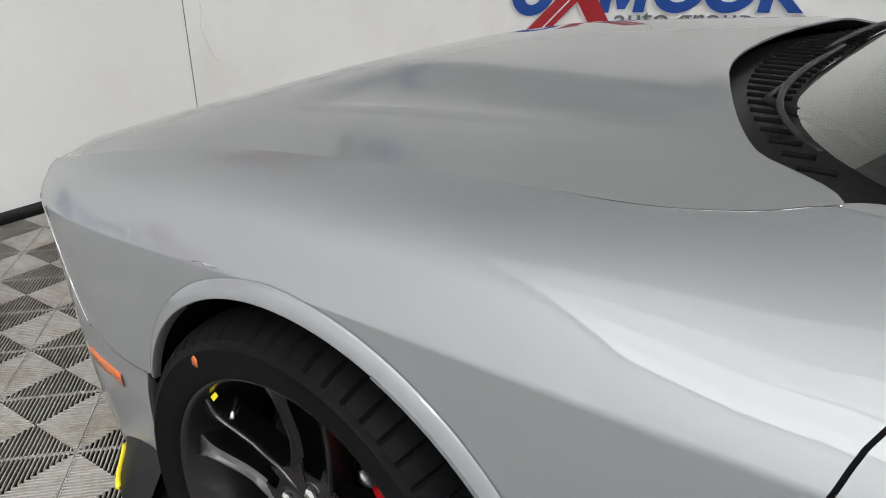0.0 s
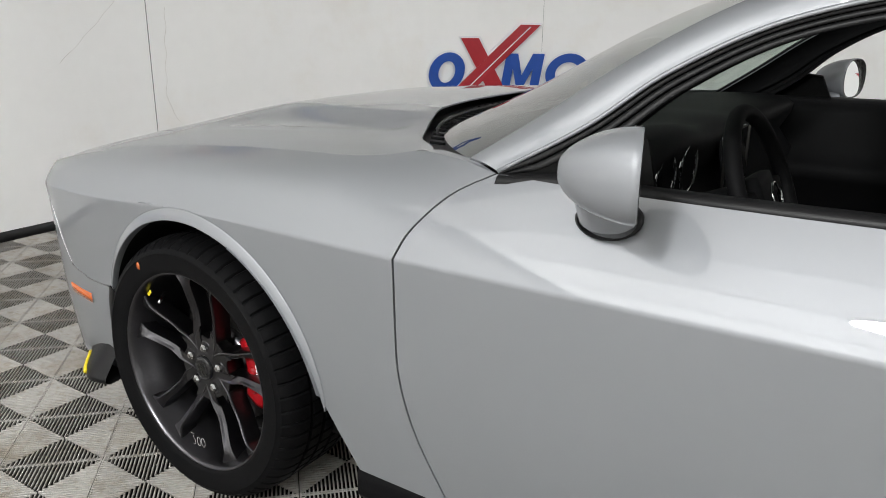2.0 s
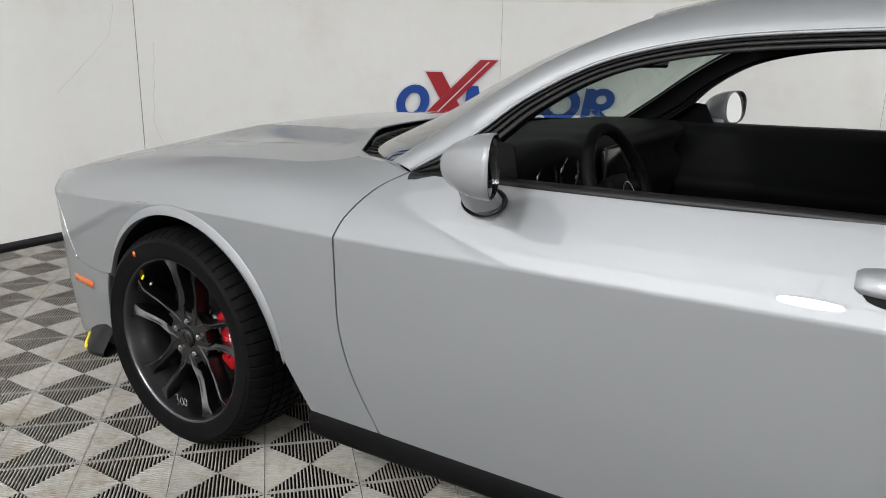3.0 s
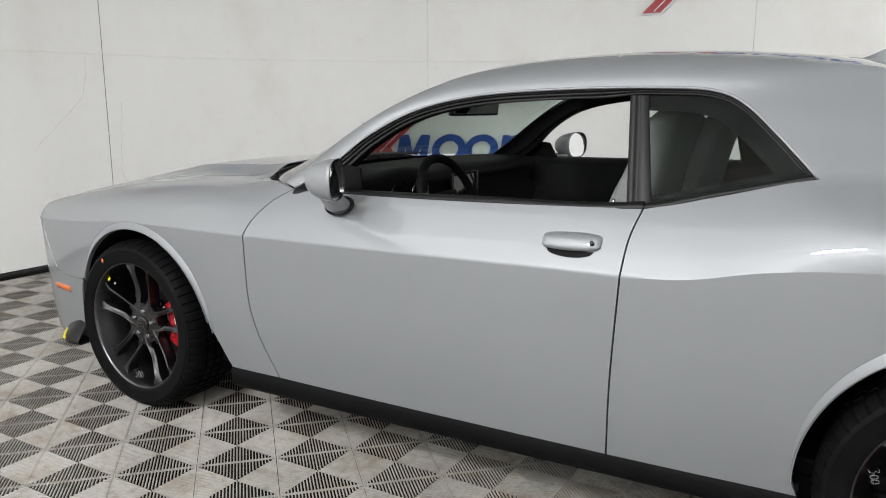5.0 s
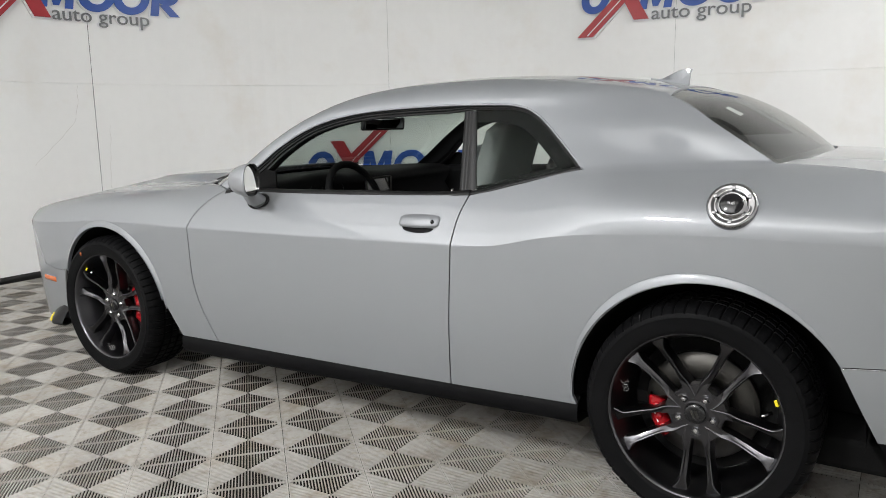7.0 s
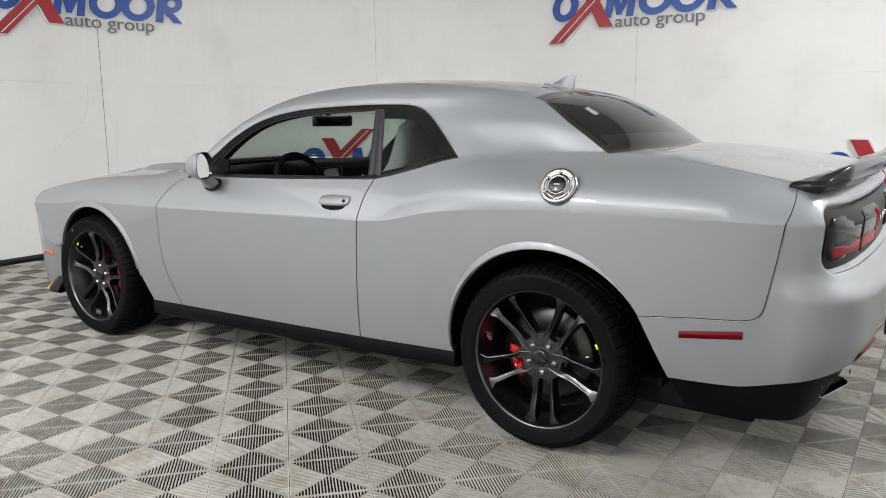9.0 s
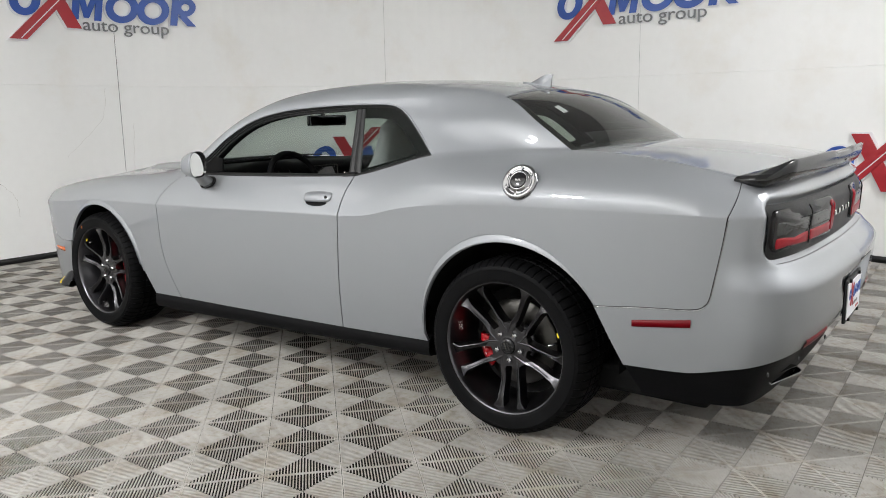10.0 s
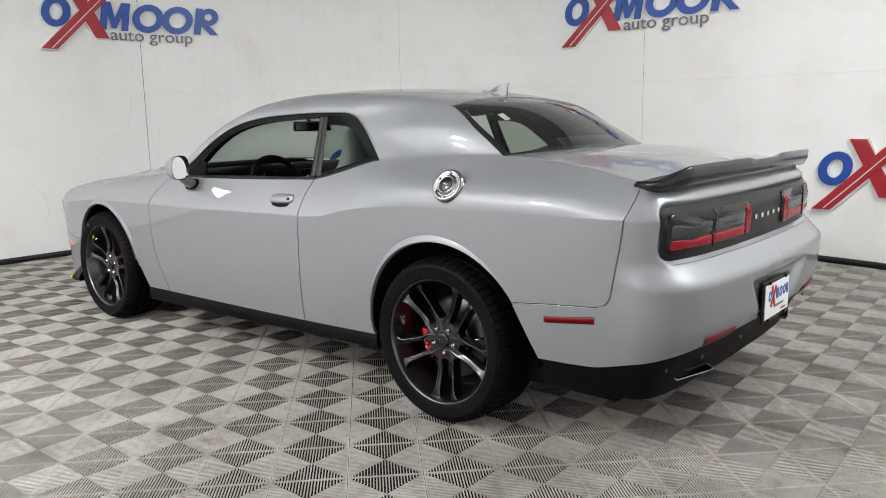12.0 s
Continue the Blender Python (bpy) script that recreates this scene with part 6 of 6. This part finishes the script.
def sign(s0, z0, k=1.0):
    """One sign: s0 the run of its first ring's edge, z0 the height of its base line; letters 0.275 m high."""
    x, y, nx, ny = wall_at(s0 + 0.9)
    holder = thing("wall_sign", "raised blue and red acrylic sign on the studio wall", "sign", "wall signs", Matrix.Translation((x, y, z0)))
    inv = holder.matrix_basis.inverted()
    h = 0.275
    pieces_list = []
    lean = 0.16
    for cx, w in ((0.14, 0.275), (1.065, 0.325), (1.375, 0.325)):
        pieces_list.append(("ring", lambda e, cx=cx, w=w: moved(ring_shape(w / 2 + e, h / 2 + 0.006 + e, w / 2 - 0.073 - e, h / 2 - 0.058 - e, 0.012, lean, 48), Matrix.Translation((cx + lean * h / 2, 0, h / 2))), BLUE))
    zigzag = [(0, 0), (0, h), (0.088, h), (0.145, 0.115), (0.202, h), (0.290, h), (0.290, 0), (0.222, 0), (0.222, 0.165), (0.168, 0.02), (0.122, 0.02), (0.068, 0.165), (0.068, 0)]
    pieces_list.append(("zigzag", lambda e: prism([(0.577 + 0.145 + (a - 0.145) * (1 + e / 0.145) + lean * b, h / 2 + (b - h / 2) * (1 + e / 0.137)) for a, b in zigzag], 0.012), BLUE))
    pieces_list.append(("upright", lambda e: slab(1.560 - e, 1.632 + e, -e, h + e, 0.012, lean, 3), BLUE))
    pieces_list.append(("half_ring", lambda e: moved(ring_shape(0.105 + e, 0.092 + e, 0.042 - e, 0.036 - e, 0.012, lean, 36), Matrix.Translation((1.70 + lean * 0.19, 0, 0.187))), BLUE))
    pieces_list.append(("leg", lambda e: bar(1.69, 0.10 + e, 1.785, -e, 0.085 + 2 * e, 0.012), BLUE))
    pieces_list.append(("cross_bar", lambda e: bar(0.315 + 0.02, 0.385 + e, 0.60, -0.085 - e, 0.135 + 2 * e, 0.016), CRIMSON))
    pieces_list.append(("cross_bar", lambda e: bar(0.065, -0.215 - e, 0.795, 0.485 + e, 0.150 + 2 * e, 0.022), CRIMSON))
    for name, make, mat in pieces_list:
        bm = wrap(make(0.0), s0, z0, k, 0.022)
        moved(bm, inv)
        p = part(name, bm, mat, holder, smooth=False)
        bm = wrap(make(0.014), s0, z0, k, 0.004)
        moved(bm, inv)
        part("backing", bm, WHITE, p, "white acrylic backing", smooth=False)
    bm = wrap(moved(bar(0.085, -0.205, 0.788, 0.470, 0.012, 0.003), Matrix.Translation((0.005, -0.022, 0))), s0, z0, k, 0.022)
    part("pale_stripe", moved(bm, inv), WHITE, holder, smooth=False)
    for grow, off, mat in ((0.0, 0.014, GREY), (0.006, 0.004, WHITE)):
        cu = bpy.data.curves.new("lettering", "FONT")
        cu.body, cu.size, cu.extrude, cu.offset = "auto group", 0.165, 0.004, grow
        tmp = bpy.data.objects.new("lettering", cu)
        scene.collection.objects.link(tmp)
        me = bpy.data.meshes.new_from_object(tmp.evaluated_get(bpy.context.evaluated_depsgraph_get()))
        bpy.data.objects.remove(tmp)
        bm = bmesh.new()
        bm.from_mesh(me)
        bpy.data.meshes.remove(me)
        wide = max(v.co.x for v in bm.verts)
        for v in bm.verts:
            v.co = (0.685 + v.co.x * 0.86 / wide, -0.004 - v.co.z, -0.094 + v.co.y)
        bmesh.ops.remove_doubles(bm, verts=bm.verts, dist=1e-5)
        wrap(bm, s0, z0, k, off)
        moved(bm, inv)
        left = set(bm.verts)
        while left:
            island, edge = set(), [left.pop()]
            while edge:
                v = edge.pop()
                island.add(v)
                edge += [o for e in v.link_edges for o in e.verts if o not in island]
            left -= island
            one = bmesh.new()
            twin = {v: one.verts.new(v.co) for v in island}
            for f in {f for v in island for f in v.link_faces}:
                one.faces.new([twin[v] for v in f.verts])
            part("letter" if mat is GREY else "letter_backing", one, mat, holder, smooth=False)
        bm.free()
    return holder


for s0, z0 in SIGNS:
    sign(s0, z0)


# ---- ribbed floor tiles: each has four triangles of ribs that run to its edges ----
SQ, TURN_FLOOR, OFF_A, OFF_B = 0.199, 0.018, 0.55, 0.42
SIDE = SQ * math.sqrt(2)
FLOOR_DROP = 0.034
RIB_DEEP = 0.0065
floor = tagged(part("floor", box((EX + WR - WX + 0.2, WY - FRONT + 0.2, 0.1), ((EX + WR + WX) / 2, (WY + FRONT) / 2, -0.05 - FLOOR_DROP)), UNDER, smooth=False), "floor of worn grey ribbed interlocking plastic tiles", "floor", kind="structure")


def tile_geometry():
    """Vertices and faces of one tile, centred, with its top at z = 0."""
    v, f = [], []
    ribs, h = 25, SIDE / 2
    pitch = SIDE / ribs
    for q in range(4):
        c, s = round(math.cos(q * math.pi / 2)), round(math.sin(q * math.pi / 2))
        for i in range(ribs):
            mid = -h + (i + 0.5) * pitch
            half = pitch * 0.185
            lo, hi = mid - half, mid + half
            k = len(v)
            rows = []
            for t, lift in ((lo, -RIB_DEEP), (lo, -0.0008), (lo + 0.0008, 0), (hi - 0.0008, 0), (hi, -0.0008), (hi, -RIB_DEEP)):
                inner = min(abs(t) + 0.0015, h - 0.004)
                rows.append(((t, inner), (t, h - 0.0012), lift))
            for a, b, z in rows:
                for p in (a, b):
                    v.append((c * p[0] - s * p[1], s * p[0] + c * p[1], z))
            for j in range(5):
                f.append((k + 2 * j, k + 2 * j + 1, k + 2 * j + 3, k + 2 * j + 2))
            f.append((k + 1, k + 11, k + 9, k + 3))
    # cross bars that tie the ribs along the edge
    for q in range(4):
        c, s = round(math.cos(q * math.pi / 2)), round(math.sin(q * math.pi / 2))
        k = len(v)
        for x in (-h + 0.002, h - 0.002):
            for y, z in ((h - 0.0045, -0.0045), (h - 0.0045, -0.0008), (h - 0.0012, -0.0008)):
                v.append((c * x - s * y, s * x + c * y, z))
        f += [(k, k + 1, k + 4, k + 3), (k + 1, k + 2, k + 5, k + 4)]
    return v, f


tile_v, tile_f = tile_geometry()
tile_mesh = bpy.data.meshes.new("floor_tile")
tile_mesh.from_pydata(tile_v, [], tile_f)
tile_mesh.materials.append(TILE)
rest_v = []
base_v = np.array(tile_v)
ct, st = math.cos(TURN_FLOOR), math.sin(TURN_FLOOR)
near_tiles = []
for i in range(-40, 45):
    for j in range(-40, 45):
        a, b = i + OFF_A + 0.5, j + OFF_B + 0.5
        qx, qy = (a + b) * SQ, (a - b) * SQ
        x, y = ct * qx - st * qy, st * qx + ct * qy
        if not (WX - 0.2 < x < EX + WR and FRONT < y < WY):
            continue
        if x < WX + WR and y > WY - WR and math.hypot(x - WX - WR, y - WY + WR) > WR + 0.2:
            continue
        if x > EX and y > WY - WR and math.hypot(x - EX, y - WY + WR) > WR + 0.2:
            continue
        near_tiles.append((math.hypot((x - 1.9) * 0.55, y + 1.55), x, y))
near_tiles.sort()
rot45 = math.pi / 4 + TURN_FLOOR
for k, (d, x, y) in enumerate(near_tiles):
    turn = rot45 + (math.pi / 2) * (k % 4)
    if k < 290:
        ob = new("floor_tile", tile_mesh)
        ob.parent = floor
        ob.matrix_basis = pose(x, y, random.uniform(-0.0006, 0.0), random.uniform(-0.1, 0.1), random.uniform(-0.1, 0.1), math.degrees(turn))
    else:
        c, s = math.cos(turn), math.sin(turn)
        m = len(rest_v) and sum(len(r) for r in rest_v)
        rest_v.append(np.column_stack([base_v[:, 0] * c - base_v[:, 1] * s + x, base_v[:, 0] * s + base_v[:, 1] * c + y, base_v[:, 2]]))
count = len(tile_v)
all_f = [tuple(i + n * count for i in f) for n in range(len(rest_v)) for f in tile_f]
rest_mesh = bpy.data.meshes.new("far_floor_tiles")
rest_mesh.from_pydata(np.vstack(rest_v).tolist(), [], all_f)
rest_mesh.materials.append(TILE)
rest_ob = new("far_floor_tiles", rest_mesh)
rest_ob.parent = floor
tagged(rest_ob, kind="stuff")
